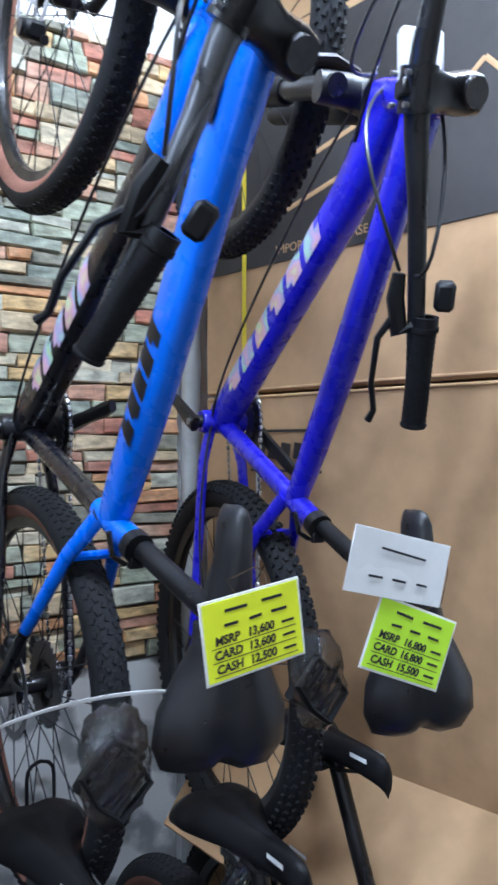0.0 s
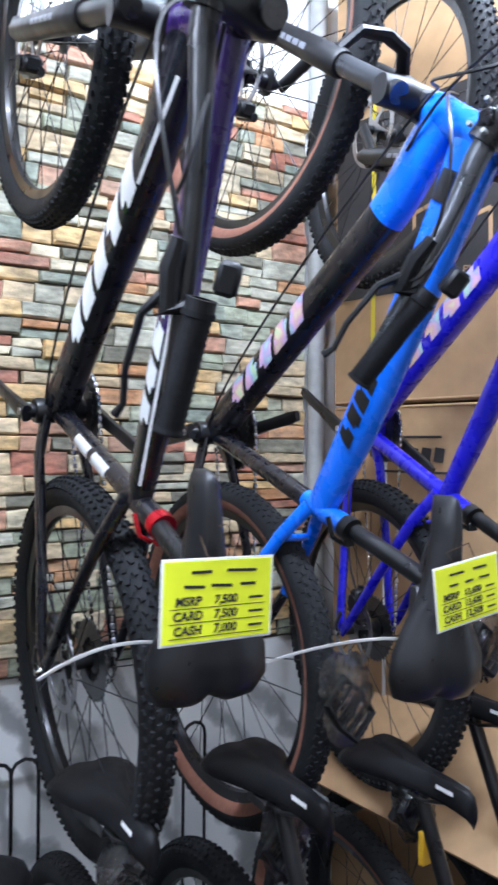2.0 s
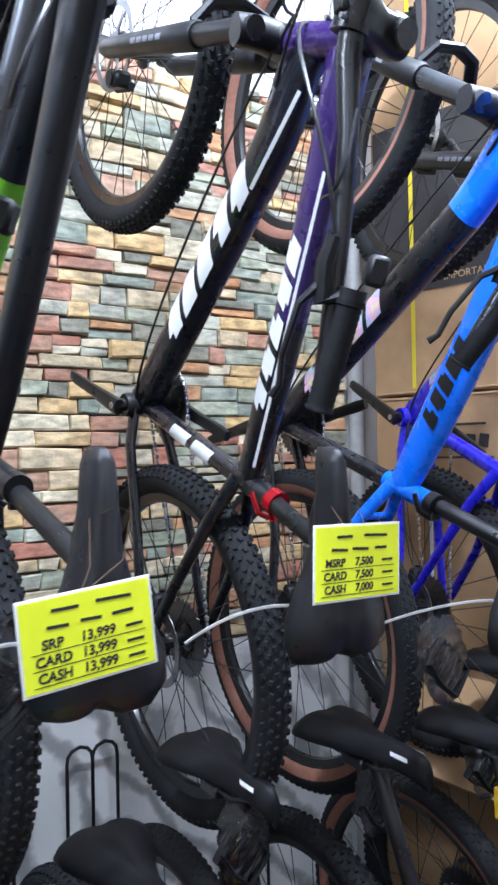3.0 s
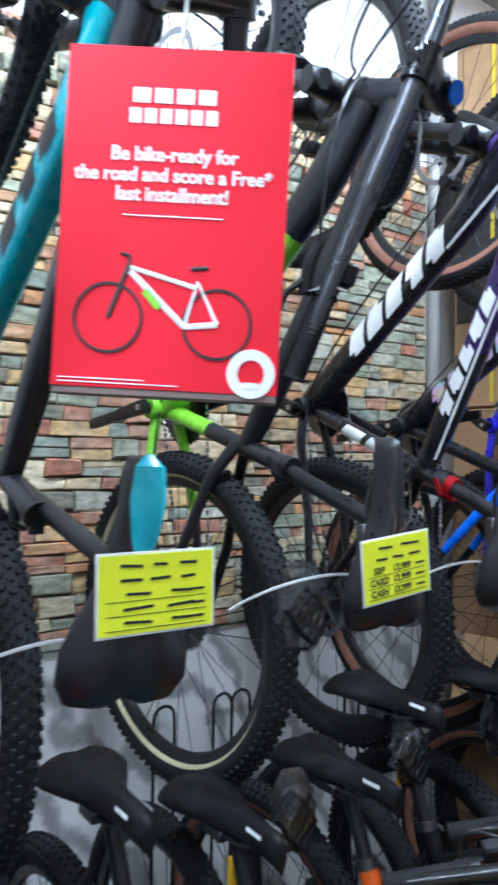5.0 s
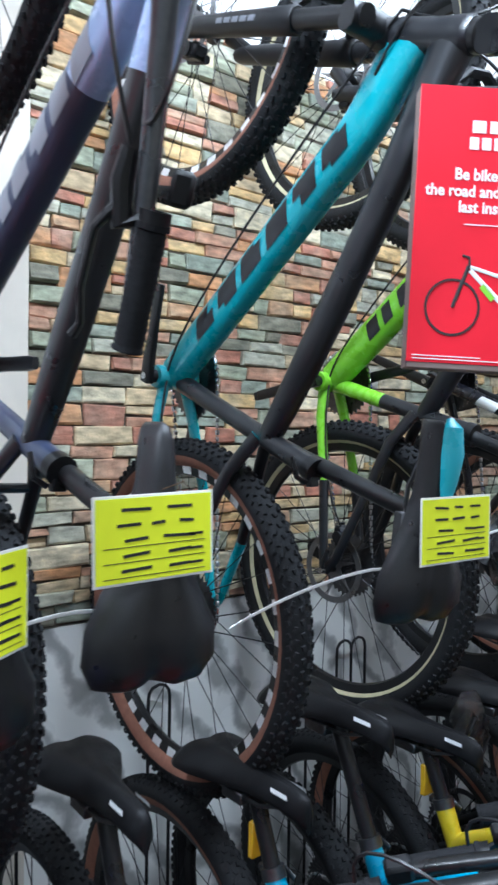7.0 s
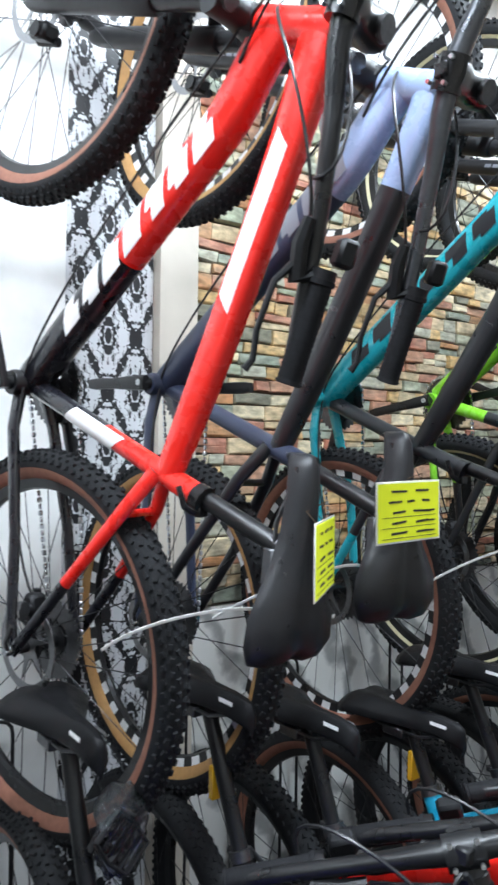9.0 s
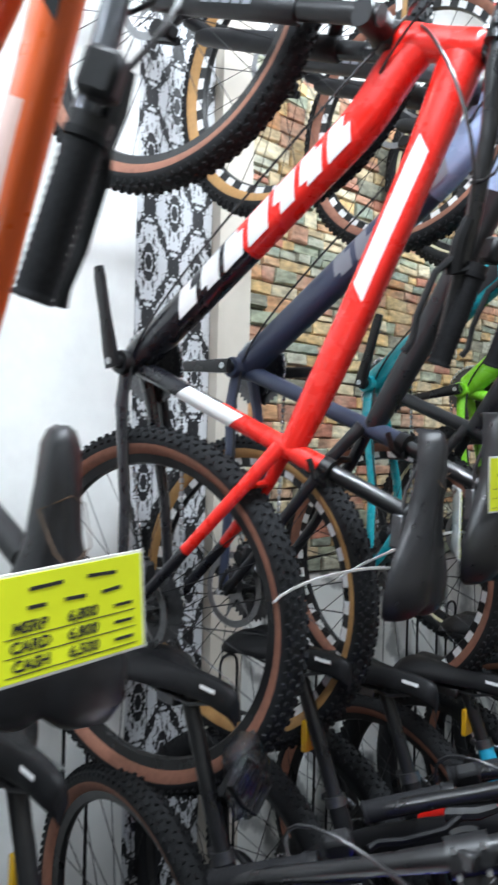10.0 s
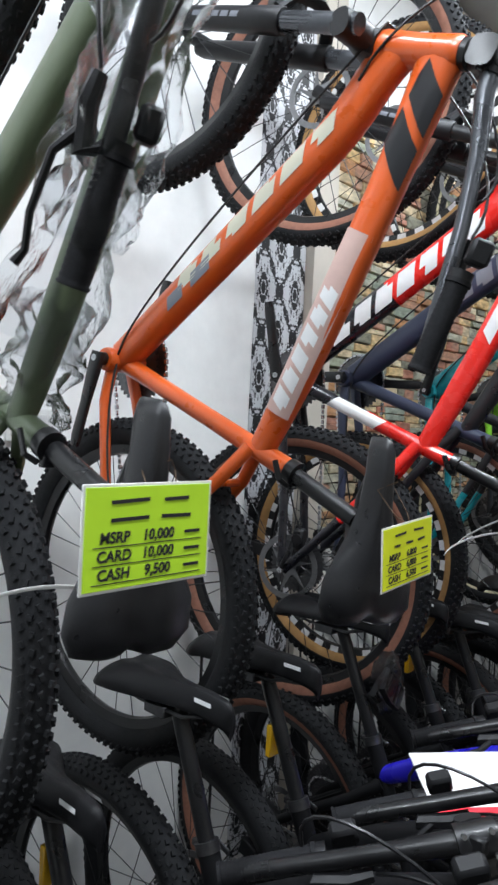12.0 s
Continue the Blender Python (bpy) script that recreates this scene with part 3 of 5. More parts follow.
    # fork
    steer_m = Matrix.Translation(HEAD_LOW) @ Matrix.Rotation(radians(steer), 4, hu) @ Matrix.Translation(-HEAD_LOW)
    fork_low = FRONT_AXLE
    crown = HEAD_LOW - hu * 0.03
    lowdir = (fork_low - crown)
    g = Geo().tube([crown + hu * 0.022, crown - hu * 0.0], [(0.024, 0.03), (0.022, 0.05)], n=14, power=3)
    g.tube([crown + Vector((0.004, -0.085, -0.006)), crown + Vector((0.004, -0.045, 0)), crown, crown + Vector((0.004, 0.045, 0)), crown + Vector((0.004, 0.085, -0.006))], [(0.018, 0.02), (0.021, 0.022), (0.023, 0.024), (0.021, 0.022), (0.018, 0.02)], n=12, side=(1, 0, 0), power=2.6)
    fork = part("fork_crown", g.mesh("fork_crown", fork_paint or ALLOY_MATTE), bike, "", steer_m)
    legdir = -hu
    for s in (-1, 1):
        a = crown + Vector((0.006, s * 0.068, 0))
        e = a + legdir * (lowdir.length * 0.93)
        part("stanchion", Geo().tube([a + hu * 0.02, a + legdir * 0.2], 0.0155, n=14).mesh("stanchion", bar_metal), fork)
        g = Geo().tube([a + legdir * 0.125, a + legdir * 0.13, a + legdir * 0.2, a + legdir * 0.36, e - legdir * 0.02, e], [0.019, 0.0215, 0.0205, 0.0185, 0.017, 0.012], n=14)
        g.tube([e - legdir * 0.05, fork_low + Vector((0, s * 0.06, 0))], [(0.012, 0.012), (0.014, 0.009)], n=10)
        part("fork_leg", g.mesh("fork_leg", fork_paint or ALLOY_MATTE), fork)
        tagged(part("decal", tube_decal(a + legdir * 0.2, a + legdir * 0.36, ((0.0205, 0.0205), (0.0185, 0.0185)), (0.05, 0.75), 5, 0.22, 0.02, GREY_DECAL, 9, facing=s), fork), kind="stuff")
    a = crown + Vector((0.006, 0, 0)) + legdir * 0.14
    part("fork_arch", Geo().tube([a + Vector((0.02, -0.068, 0.0)), a + Vector((0.045, -0.045, 0.022)), a + Vector((0.05, 0, 0.03)), a + Vector((0.045, 0.045, 0.022)), a + Vector((0.02, 0.068, 0.0))], (0.009, 0.013), n=8, side=(0, 0, 1)).mesh("fork_arch", fork_paint or ALLOY_MATTE), fork)
    part("brake_caliper", cached("caliper", caliper_mesh), fork, "", Matrix.Translation(FRONT_AXLE + Vector((-0.085, 0.01, 0.04))) @ Matrix.Rotation(radians(70), 4, "Y"))
    fw = wheel("front_wheel", bike, FRONT_AXLE, radius, wall, knobby, False, blocks, block_mat, spin + 0.4)
    fw.matrix_basis = steer_m @ fw.matrix_basis
    # stem and handlebar
    stem_base = HEAD_TOP + hu * 0.045
    part("headset_cap", Geo().tube([HEAD_TOP + hu * 0.01, HEAD_TOP + hu * 0.022, HEAD_TOP + hu * 0.026, HEAD_TOP + hu * 0.07], [0.022, 0.022, 0.017, 0.017], n=16).mesh("headset_cap", ALLOY_BLACK), bike)
    ahead = Vector((hu.z, 0, -hu.x))
    if bar == "turned":
        across, along = Vector((0, bar_side, 0)), ahead
    else:
        across, along = ahead, Vector((0, 1, 0))
    half = 0.395 if bar == "turned" else 0.31
    if grip_end:
        off = Vector(grip_end) - stem_base
        rise = off.dot(hu) - 0.012
        fore, out, reach = -off.dot(ahead), off.y * bar_side, stem_len - sweep
        half = math.sqrt(max(fore * fore + out * out - reach * reach, 0.09))
        bar_swing = math.degrees(math.atan2(out, fore) - math.atan2(reach, half)) * -bar_side
    turn = Matrix.Rotation(radians(bar_swing), 4, hu)
    across, along = turn @ across, turn @ along
    mid = stem_base + across * stem_len + hu * 0.012
    g = Geo().tube([stem_base - across * 0.018, stem_base, stem_base + across * 0.03, mid - across * 0.012, mid], [(0.022, 0.023), (0.024, 0.025), (0.020, 0.021), (0.021, 0.024), (0.023, 0.028)], n=14, side=along, power=3)
    g.tube([mid - along * 0.024, mid + along * 0.024], 0.0215, n=16, side=hu)
    g.box(Matrix.Translation(mid + across * 0.016), (0.02, 0.02, 0.02))
    stem = part("stem", g.mesh("stem", ALLOY_BLACK), bike)
    for q in (-1, 1):
        for w in (-1, 1):
            c = mid + across * 0.0265 + along * (0.016 * q) + hu * (0.013 * w)
            part("bolt", Geo().tube([c - across * 0.006, c + across * 0.001], 0.0032, n=8, side=hu).mesh("bolt", STEEL), stem)
    part("top_cap", Geo().tube([HEAD_TOP + hu * 0.066, HEAD_TOP + hu * 0.074], 0.0165, n=16).mesh("top_cap", cap or DARK_STEEL), stem)
    pts = [mid + along * (half * t) + hu * (rise * r) + across * (-sweep * abs(t)) for t, r in ((-1, 1), (-0.55, 0.66), (-0.3, 0.38), (-0.12, 0.08), (0, 0), (0.12, 0.08), (0.3, 0.38), (0.55, 0.66), (1, 1))]
    bar_ob = part("handlebar", Geo().tube(pts, [0.0111, 0.0111, 0.0118, 0.0145, 0.0158, 0.0145, 0.0118, 0.0111, 0.0111], n=14, side=hu).mesh("handlebar", bar_metal), bike)
    for s in (-1, 1):
        end = mid + along * (s * (half + 0.002)) + hu * rise - across * sweep
        xa = -along * s
        za = hu if bar == "turned" else across
        za = (across * 0.8 - hu * 0.6).normalized()
        ya = za.cross(xa).normalized()
        base = Matrix(((*[xa[0], ya[0], za[0]], end[0]), (*[xa[1], ya[1], za[1]], end[1]), (*[xa[2], ya[2], za[2]], end[2]), (0, 0, 0, 1)))
        part("grip", cached(("grip", grip_len, ribs), lambda: grip_mesh(grip_len, ribs)), bar_ob, "", base)
        part("brake_lever", cached("lever", lever_mesh), bar_ob, "", base @ Matrix.Translation((grip_len + 0.012, 0, 0)) @ Matrix.Diagonal((-1, 1, 1, 1)))
        cs = base @ Vector((grip_len + 0.065, 0, 0.036))
        hose_end = HEAD_LOW + Vector((0.0, 0.02 * s, 0)) - hu * 0.0
        part("cable", Geo().tube(bezier(cs, cs + xa * 0.12 + across * 0.06, hose_end + across * 0.12 + hu * 0.06, hose_end + ahead * 0.03, 16), 0.0024, n=6).mesh("cable", CABLE), bike)
    for s, q in ((1, 0.16), (-1, 0.22)):
        c1 = mid + along * (0.2 * s) + hu * 0.03
        part("cable", Geo().tube(bezier(c1, c1 + across * 0.05 + hu * q * 0.6, HEAD_LOW + ahead * q * 0.7 + Vector((0, 0.05 * s, 0.05)), HEAD_LOW + Vector((-0.05, 0.026 * s, -0.03)), 18), 0.0024, n=6).mesh("cable", CABLE), bike)
    c0 = HEAD_LOW + Vector((-0.01, 0.03, -0.02))
    part("cable", Geo().tube(bezier(HEAD_LOW + ahead * 0.03 + Vector((0, 0.02, 0)), c0 + Vector((-0.02, 0.03, 0)), BB + Vector((0.12, 0.036, 0.06)), BB + Vector((0.01, 0.03, 0.02)), 16), 0.0022, n=6).mesh("cable", CABLE), bike)
    part("cable", Geo().tube(bezier(BB + Vector((0.0, 0.03, 0.02)), BB + Vector((-0.1, 0.055, 0.02)), (0.16, 0.07, 0.0), (0.09, 0.05, 0.04), 12), 0.0022, n=6).mesh("cable", CABLE), bike)
    if reflector:
        part("reflector", Geo().box(Matrix.Translation(CLUSTER + su * (post * 0.55) + Vector((-0.026, 0, 0))), (0.012, 0.03, 0.06)).mesh("reflector", reflector), bike)
    return bike


def saddle_mark_mesh(s):
    g, verts = Geo(), []
    for k in range(7):
        x = 0.076 + 0.0062 * k
        verts += [(x, s * 0.0192, -0.009), (x + 0.002, s * 0.0207, -0.0155)]
    g.add(verts, [(2 * k, 2 * k + 1, 2 * k + 3, 2 * k + 2) for k in range(6)])
    return g.mesh("saddle_mark", WHITE_DECAL)


HANG = Matrix(((0, -1, 0, 0), (0, 0, -1, 0), (1, 0, 0, 0), (0, 0, 0, 1)))
STAND = Matrix(((0, 1, 0, 0), (-1, 0, 0, 0), (0, 0, 1, 0), (0, 0, 0, 1)))


def hung(x, y, z, yaw=0.0, lean=0.0, side=0.0):
    """Pose of a bicycle hung upright on its front wheel, its wheels to the wall. yaw: turned round the upright."""
    return Matrix.Translation((x, y, z)) @ Matrix.Rotation(radians(yaw), 4, "Z") @ Matrix.Rotation(radians(lean), 4, "X") @ Matrix.Rotation(radians(side), 4, "Y") @ HANG


def parked(x, y, yaw=0.0, lean=0.0, radius=0.345):
    return Matrix.Translation((x, y, 0)) @ Matrix.Rotation(radians(yaw), 4, "Z") @ Matrix.Rotation(radians(lean), 4, "Y") @ Matrix.Translation((0, 0, radius)) @ STAND


def decal(bike, line, size, along, count, width, slant, material, kind=0, power=2.4, shift=0.0):
    step = (along[1] - along[0]) / count
    for k in range(count):
        a = along[0] + step * k
        part("decal", tube_decal(*LINES[bike.name][line], (size, size), (a, a + step), 1, width, slant, material, kind if kind == 9 else kind + 5 * k if kind >= 20 else (kind + 3 * k) % 4, power, 1, shift), bike)

# ---------- the room ----------
PLASTER = mat("white_plaster", (0.86, 0.86, 0.84), 0.75, grain=0.05, scale=20, bump=0.15)
MARBLE = mat("grey_white_marble_panel", (0.68, 0.68, 0.66), 0.35, grain=0.16, scale=26)
CONCRETE = mat("dark_floor_tile", (0.06, 0.058, 0.055), 0.4, grain=0.2, scale=15)
BEIGE = mat("beige_plaster", (0.62, 0.56, 0.48), 0.7, grain=0.06, scale=14)
CARD = mat("brown_cardboard", (0.44, 0.27, 0.135), 0.8, grain=0.12, scale=22, bump=0.12)
CARD_INK = mat("dark_carton_print", (0.03, 0.026, 0.024), 0.7, grain=0.15, scale=40)
TAPE = mat("yellow_strap", (0.7, 0.55, 0.03), 0.4)
MORTAR = mat("grey_brown_joint", (0.08, 0.062, 0.045), 0.9, grain=0.2, scale=60)


def veins(m):
    """Grey veins that run slantwise through the marbled panel."""
    nt = m.node_tree
    N, L = nt.nodes.new, nt.links.new
    co, mp, wv, rp = N("ShaderNodeTexCoord"), N("ShaderNodeMapping"), N("ShaderNodeTexWave"), N("ShaderNodeValToRGB")
    mp.inputs["Rotation"].default_value = (0, radians(38), 0)
    wv.inputs["Scale"].default_value, wv.inputs["Distortion"].default_value, wv.inputs["Detail"].default_value, wv.inputs["Detail Scale"].default_value = 2.4, 9, 5, 1.6
    e = rp.color_ramp.elements
    e[0].position, e[0].color = 0.02, (0.36, 0.36, 0.35, 1)
    e[1].position, e[1].color = 0.42, (0.82, 0.82, 0.79, 1)
    L(co.outputs["Object"], mp.inputs["Vector"])
    L(mp.outputs[0], wv.inputs["Vector"])
    L(wv.outputs["Fac"], rp.inputs[0])
    L(rp.outputs[0], nt.nodes["Principled BSDF"].inputs["Base Color"])


veins(MARBLE)
WALL_Y = 1.60
BRICK_X, BRICK_Z = (-0.951, 0.846), (0.93, 2.39)


def slab(name, lo, hi, material, kind="structure", label="", category=""):
    lo, hi = Vector(lo), Vector(hi)
    me = Geo().box(Matrix.Translation((lo + hi) / 2), hi - lo, bevel=0.005).mesh(name, material, smooth=False)
    return tagged(new(name, me), label, category, "", kind)


slab("floor", (-6, -3.5, -0.1), (3.5, WALL_Y, 0), CONCRETE, label="dark tiled shop floor", category="floor")
# Ceiling out of view; its grey is chosen to lessen bounced light.
slab("ceiling", (-6, -3.5, 3.1), (3.5, WALL_Y + 0.2, 3.2), mat("unseen_ceiling_grey", (0.3, 0.3, 0.3), 0.8, grain=0.08, scale=12), label="unseen ceiling, plain grey to cut bounce", category="ceiling")
wall_north = slab("wall_north", (-6, WALL_Y, 0), (3.5, WALL_Y + 0.2, 3.1), PLASTER, label="white plastered wall behind the bicycles", category="wall")
# Walls out of view close the room, the south one beige against bounce.
slab("wall_south", (-6, -3.7, 0), (3.5, -3.5, 3.1), BEIGE, label="unseen plain wall, beige to cut bounce", category="wall")
slab("wall_east", (3.5, -3.5, 0), (3.7, WALL_Y, 3.1), PLASTER, label="plain white plastered wall", category="wall")
slab("wall_west", (-6.2, -3.5, 0), (-6, WALL_Y, 3.1), PLASTER, label="plain white plastered wall", category="wall")
slab("trim", (BRICK_X[0], WALL_Y - 0.006, 0.02), (BRICK_X[1], WALL_Y - 0.0005, BRICK_Z[0] - 0.003), MARBLE, label="grey marbled panel below the stones", category="panel")
# Stone-printed wallpaper; the raised stones and joints are made up.
stone_wall = slab("stone_print_relief", (BRICK_X[0], WALL_Y - 0.008, BRICK_Z[0]), (BRICK_X[1], WALL_Y - 0.0005, BRICK_Z[1]), MORTAR, label="wallpaper print of many-coloured ledge stones, built as raised stones", category="wall cladding")
slab("pilaster", (-1.065, WALL_Y - 0.035, 0.01), (-0.953, WALL_Y - 0.0005, 3.095), BEIGE, label="beige plastered pilaster beside the stones", category="pilaster")


def damask():
    """Black ornament on silver paper, mirrored about the middle of each drop."""
    m = mat("damask_paper", (0.7, 0.7, 0.7), 0.5)
    nt = m.node_tree
    L, N = nt.links.new, nt.nodes.new
    co, sp = N("ShaderNodeTexCoord"), N("ShaderNodeSeparateXYZ")
    L(co.outputs["Object"], sp.inputs[0])

    def op(kind, a, b=None):
        n = N("ShaderNodeMath")
        n.operation = kind
        for i, v in enumerate((a, b)):
            if v is None:
                continue
            if isinstance(v, (int, float)):
                n.inputs[i].default_value = v
            else:
                L(v, n.inputs[i])
        return n.outputs[0]
    # half-drop lattice of diamonds, folded so that every diamond is drawn once
    a = op("ABSOLUTE", op("SUBTRACT", op("FRACT", op("DIVIDE", op("ADD", sp.outputs["X"], 1.34), 0.15)), 0.5))
    b = op("ABSOLUTE", op("SUBTRACT", op("FRACT", op("DIVIDE", sp.outputs["Z"], 0.27)), 0.5))
    span = op("MULTIPLY", op("ADD", a, b), 2.0)
    other = op("GREATER_THAN", span, 1.0)

    def fold(x):
        return op("ABSOLUTE", op("SUBTRACT", op("MULTIPLY", other, 0.5), x))
    la, lb, edge = fold(a), fold(b), op("MINIMUM", span, op("SUBTRACT", 2.0, span))
    cb = N("ShaderNodeCombineXYZ")
    L(op("MULTIPLY", la, 1.5), cb.inputs[0])
    L(op("MULTIPLY", lb, 2.6), cb.inputs[1])
    n = N("ShaderNodeTexNoise")
    n.inputs["Scale"].default_value, n.inputs["Detail"].default_value, n.inputs["Distortion"].default_value = 9.0, 1.0, 1.2
    L(cb.outputs[0], n.inputs["Vector"])
    wob = op("SUBTRACT", n.outputs["Fac"], 0.5)
    rho = op("SQRT", op("ADD", op("POWER", op("DIVIDE", la, 0.2), 2.0), op("POWER", op("DIVIDE", lb, 0.25), 2.0)))
    petal = op("MULTIPLY", op("SINE", op("MULTIPLY", op("ARCTAN2", la, lb), 10.0)), 0.16)
    flower = op("LESS_THAN", op("ADD", op("ADD", rho, petal), op("MULTIPLY", wob, 1.3)), 0.86)
    slots = op("GREATER_THAN", op("SINE", op("ADD", op("MULTIPLY", rho, 15.0), op("MULTIPLY", wob, 9.0))), -0.72)
    trellis = op("GREATER_THAN", op("ADD", edge, op("MULTIPLY", wob, 0.85)), 0.84)
    ink = op("MAXIMUM", op("MULTIPLY", flower, slots), trellis)
    mx = N("ShaderNodeMix")
    mx.data_type = "RGBA"
    L(ink, mx.inputs["Factor"])
    mx.inputs["A"].default_value, mx.inputs["B"].default_value = (0.62, 0.63, 0.65, 1), (0.012, 0.012, 0.014, 1)
    L(mx.outputs["Result"], nt.nodes["Principled BSDF"].inputs["Base Color"])
    return m


slab("wallpaper_strip", (-1.30, WALL_Y - 0.004, 0.02), (-1.068, WALL_Y - 0.0005, 2.9), damask(), label="black damask pattern on silver wallpaper", category="wallpaper")


# light switch on the white wall
sw = thing("wall_switch", pose(-2.03, WALL_Y - 0.006, 1.316), "white plastic light switch on the plastered wall", "switch", me=Geo().box(Matrix(), (0.12, 0.012, 0.075), bevel=0.2).mesh("wall_switch", mat("white_plastic", (0.75, 0.75, 0.72), 0.35, grain=0.04)))
for dx in (-0.03, 0.03):
    part("rocker", Geo().box(pose(dx, -0.0085, 0, 4), (0.035, 0.006, 0.05), bevel=0.15).mesh("rocker", sw.data.materials[0]), sw)


# grey pipe standing at the edge of the stones
thing("drain_pipe", pose(0.875, WALL_Y - 0.03, 0), "grey plastic pipe standing against the wall", "pipe", me=Geo().lathe([(0.02, 0.0), (0.024, 0.002), (0.024, 1.2), (0.028, 1.2), (0.028, 1.26), (0.024, 1.262), (0.024, 3.09), (0.02, 3.09)], 20, axis="Z").mesh("drain_pipe", mat("grey_pipe", (0.42, 0.42, 0.4), 0.4, grain=0.1)))


# ---------- stacked cartons ----------
BOX_TURN = 12.0
BOX_M = Matrix.Translation((0.895, 1.33, 0)) @ Matrix.Rotation(radians(BOX_TURN), 4, "Z")
# in the carton's own axes x runs into the stack and -y along the face that is seen


def carton(z0, z1, deep=0.9, wide=0.55, dark=None):
    g = Geo().box(Matrix.Translation((wide / 2, -deep / 2 + 0.15, (z0 + z1) / 2)), (wide, deep, z1 - z0), bevel=0.008)
    ob = thing("cardboard_box", BOX_M, "brown cardboard bicycle carton in a stack", "box", "stacked cartons", me=g.mesh("cardboard_box", CARD, smooth=False))
    for k, z in enumerate((z0 + 0.006, z1 - 0.006)):
        part("flap_edge", Geo().tube([(-0.0015, 0.14, z), (-0.002, -deep / 2, z + 0.002), (-0.0015, -deep + 0.16, z)], (0.003, 0.002), n=6, side=(1, 0, 0)).mesh("flap_edge", CARD), ob)
    if dark:
        part("printed_panel", Geo().box(Matrix.Translation((-0.0015, -deep / 2 + 0.15, (dark[0] + dark[1]) / 2)), (0.002, deep - 0.02, dark[1] - dark[0]), bevel=0.1).mesh("printed_panel", CARD_INK), ob, "black printed panel")
    return ob


low_box, mid_box = carton(0.0, 0.80), carton(0.805, 1.555)
top_box = carton(1.56, 2.75, dark=(1.835, 2.30))
FACE = Matrix(((0, 0, -1, 0), (-1, 0, 0, 0), (0, 1, 0, 0), (0, 0, 0, 1)))


def on_face(y, z, out=0.004):
    return Matrix.Translation((-out, y, z)) @ FACE


def ink_bar(box, y, z, w, h, material=CARD_INK, turn=0.0, out=0.004):
    part("print_bar", Geo().box(on_face(y, z, out) @ Matrix.Rotation(radians(turn), 4, "Z"), (w, h, 0.001)).mesh("print_bar", material), box)


for k in range(5):
    ink_bar(mid_box, -0.03 - 0.036 * k, 1.432, 0.026, 0.034, turn=-8)
for z, w in ((1.445, 0.16), (1.42, 0.2)):
    ink_bar(mid_box, -0.10, z + 0.03 * (1 if z > 1.43 else -1), w, 0.006)
part("lettering", letters("IMPORTANT: PLEASE RECYCLE", 0.026, CARD), top_box, "", on_face(-0.25, 1.86, 0.0032))
for a, b in (((-0.10, 1.94), (-0.30, 1.99)), ((-0.30, 1.99), (-0.30, 1.90)), ((-0.10, 1.94), (-0.10, 2.02)), ((-0.10, 2.02), (-0.34, 2.08)), ((-0.42, 2.0), (-0.55, 2.1)), ((-0.55, 2.1), (-0.66, 1.98))):
    part("print_bar", Geo().tube([(-0.0032, a[0], a[1]), (-0.0032, b[0], b[1])], (0.005, 0.0006), n=6, side=(1, 0, 0)).mesh("print_bar", CARD), top_box)
for y in (0.02,):
    part("strap", Geo().box(Matrix.Translation((-0.0045, y, 2.15)), (0.0012, 0.012, 1.15), bevel=0.2).mesh("strap", TAPE), top_box, "yellow plastic strap")
part("strap", Geo().box(Matrix.Translation((-0.003, -0.02, 1.18)), (0.0012, 0.010, 0.72), bevel=0.2).mesh("strap", ZIP), mid_box, "white plastic strap")
flap = Geo()
flap.add([(0, 0, 0), (0, -0.75, 0), (-0.22, -0.72, -0.2), (-0.2, -0.04, -0.17)], [(0, 1, 2, 3)])
flap.add([(0.003, 0, -0.004), (0.003, -0.75, -0.004), (-0.218, -0.72, -0.205), (-0.198, -0.04, -0.175)], [(3, 2, 1, 0)])
flap.f += [(0, 4, 5, 1), (1, 5, 6, 2), (2, 6, 7, 3), (3, 7, 4, 0)]
flap.m += [0] * 4
part("flap", flap.mesh("flap", CARD, smooth=False), mid_box, "", Matrix.Translation((-0.001, 0.1, 0.83)))


# ---------- hanging sign ----------
SIGN_RED = mat("sign_red", (0.80, 0.012, 0.03), 0.5, grain=0.05, scale=12, spec=0.3)
SIGN_WHITE = mat("sign_white", (0.85, 0.85, 0.85), 0.5)
SIGN_EDGE = mat("sign_board_edge", (0.25, 0.18, 0.16), 0.7, grain=0.1)
SIGN_BLACK = mat("sign_black", (0.02, 0.02, 0.022), 0.5)
SIGN_GREEN = mat("sign_green", (0.3, 0.7, 0.05), 0.5)
sign = thing("hanging_sign", pose(-0.728, 0.582, 1.624, 0, 2.4, -37) @ Matrix.Diagonal((0.95, 1, 0.975, 1)), "red card sign with a bicycle picture, hanging from string", "sign", me=Geo().box(Matrix.Translation((0, 0.006, 0)), (0.236, 0.026, 0.358), bevel=0.06).mesh("hanging_sign", SIGN_EDGE))
part("face", Geo().box(Matrix.Translation((0, -0.0076, 0.004)), (0.236, 0.0014, 0.35), bevel=0.2).mesh("face", SIGN_RED), sign, "red printed face")


def sign_bits(name, x, z, w, h, material=SIGN_WHITE, turn=0.0, out=0.0):
    part(name, Geo().box(Matrix.Translation((x, -0.0088 - out, z)) @ Matrix.Rotation(radians(turn), 4, "Y"), (w, 0.0006, h), bevel=0.15).mesh(name, material), sign)


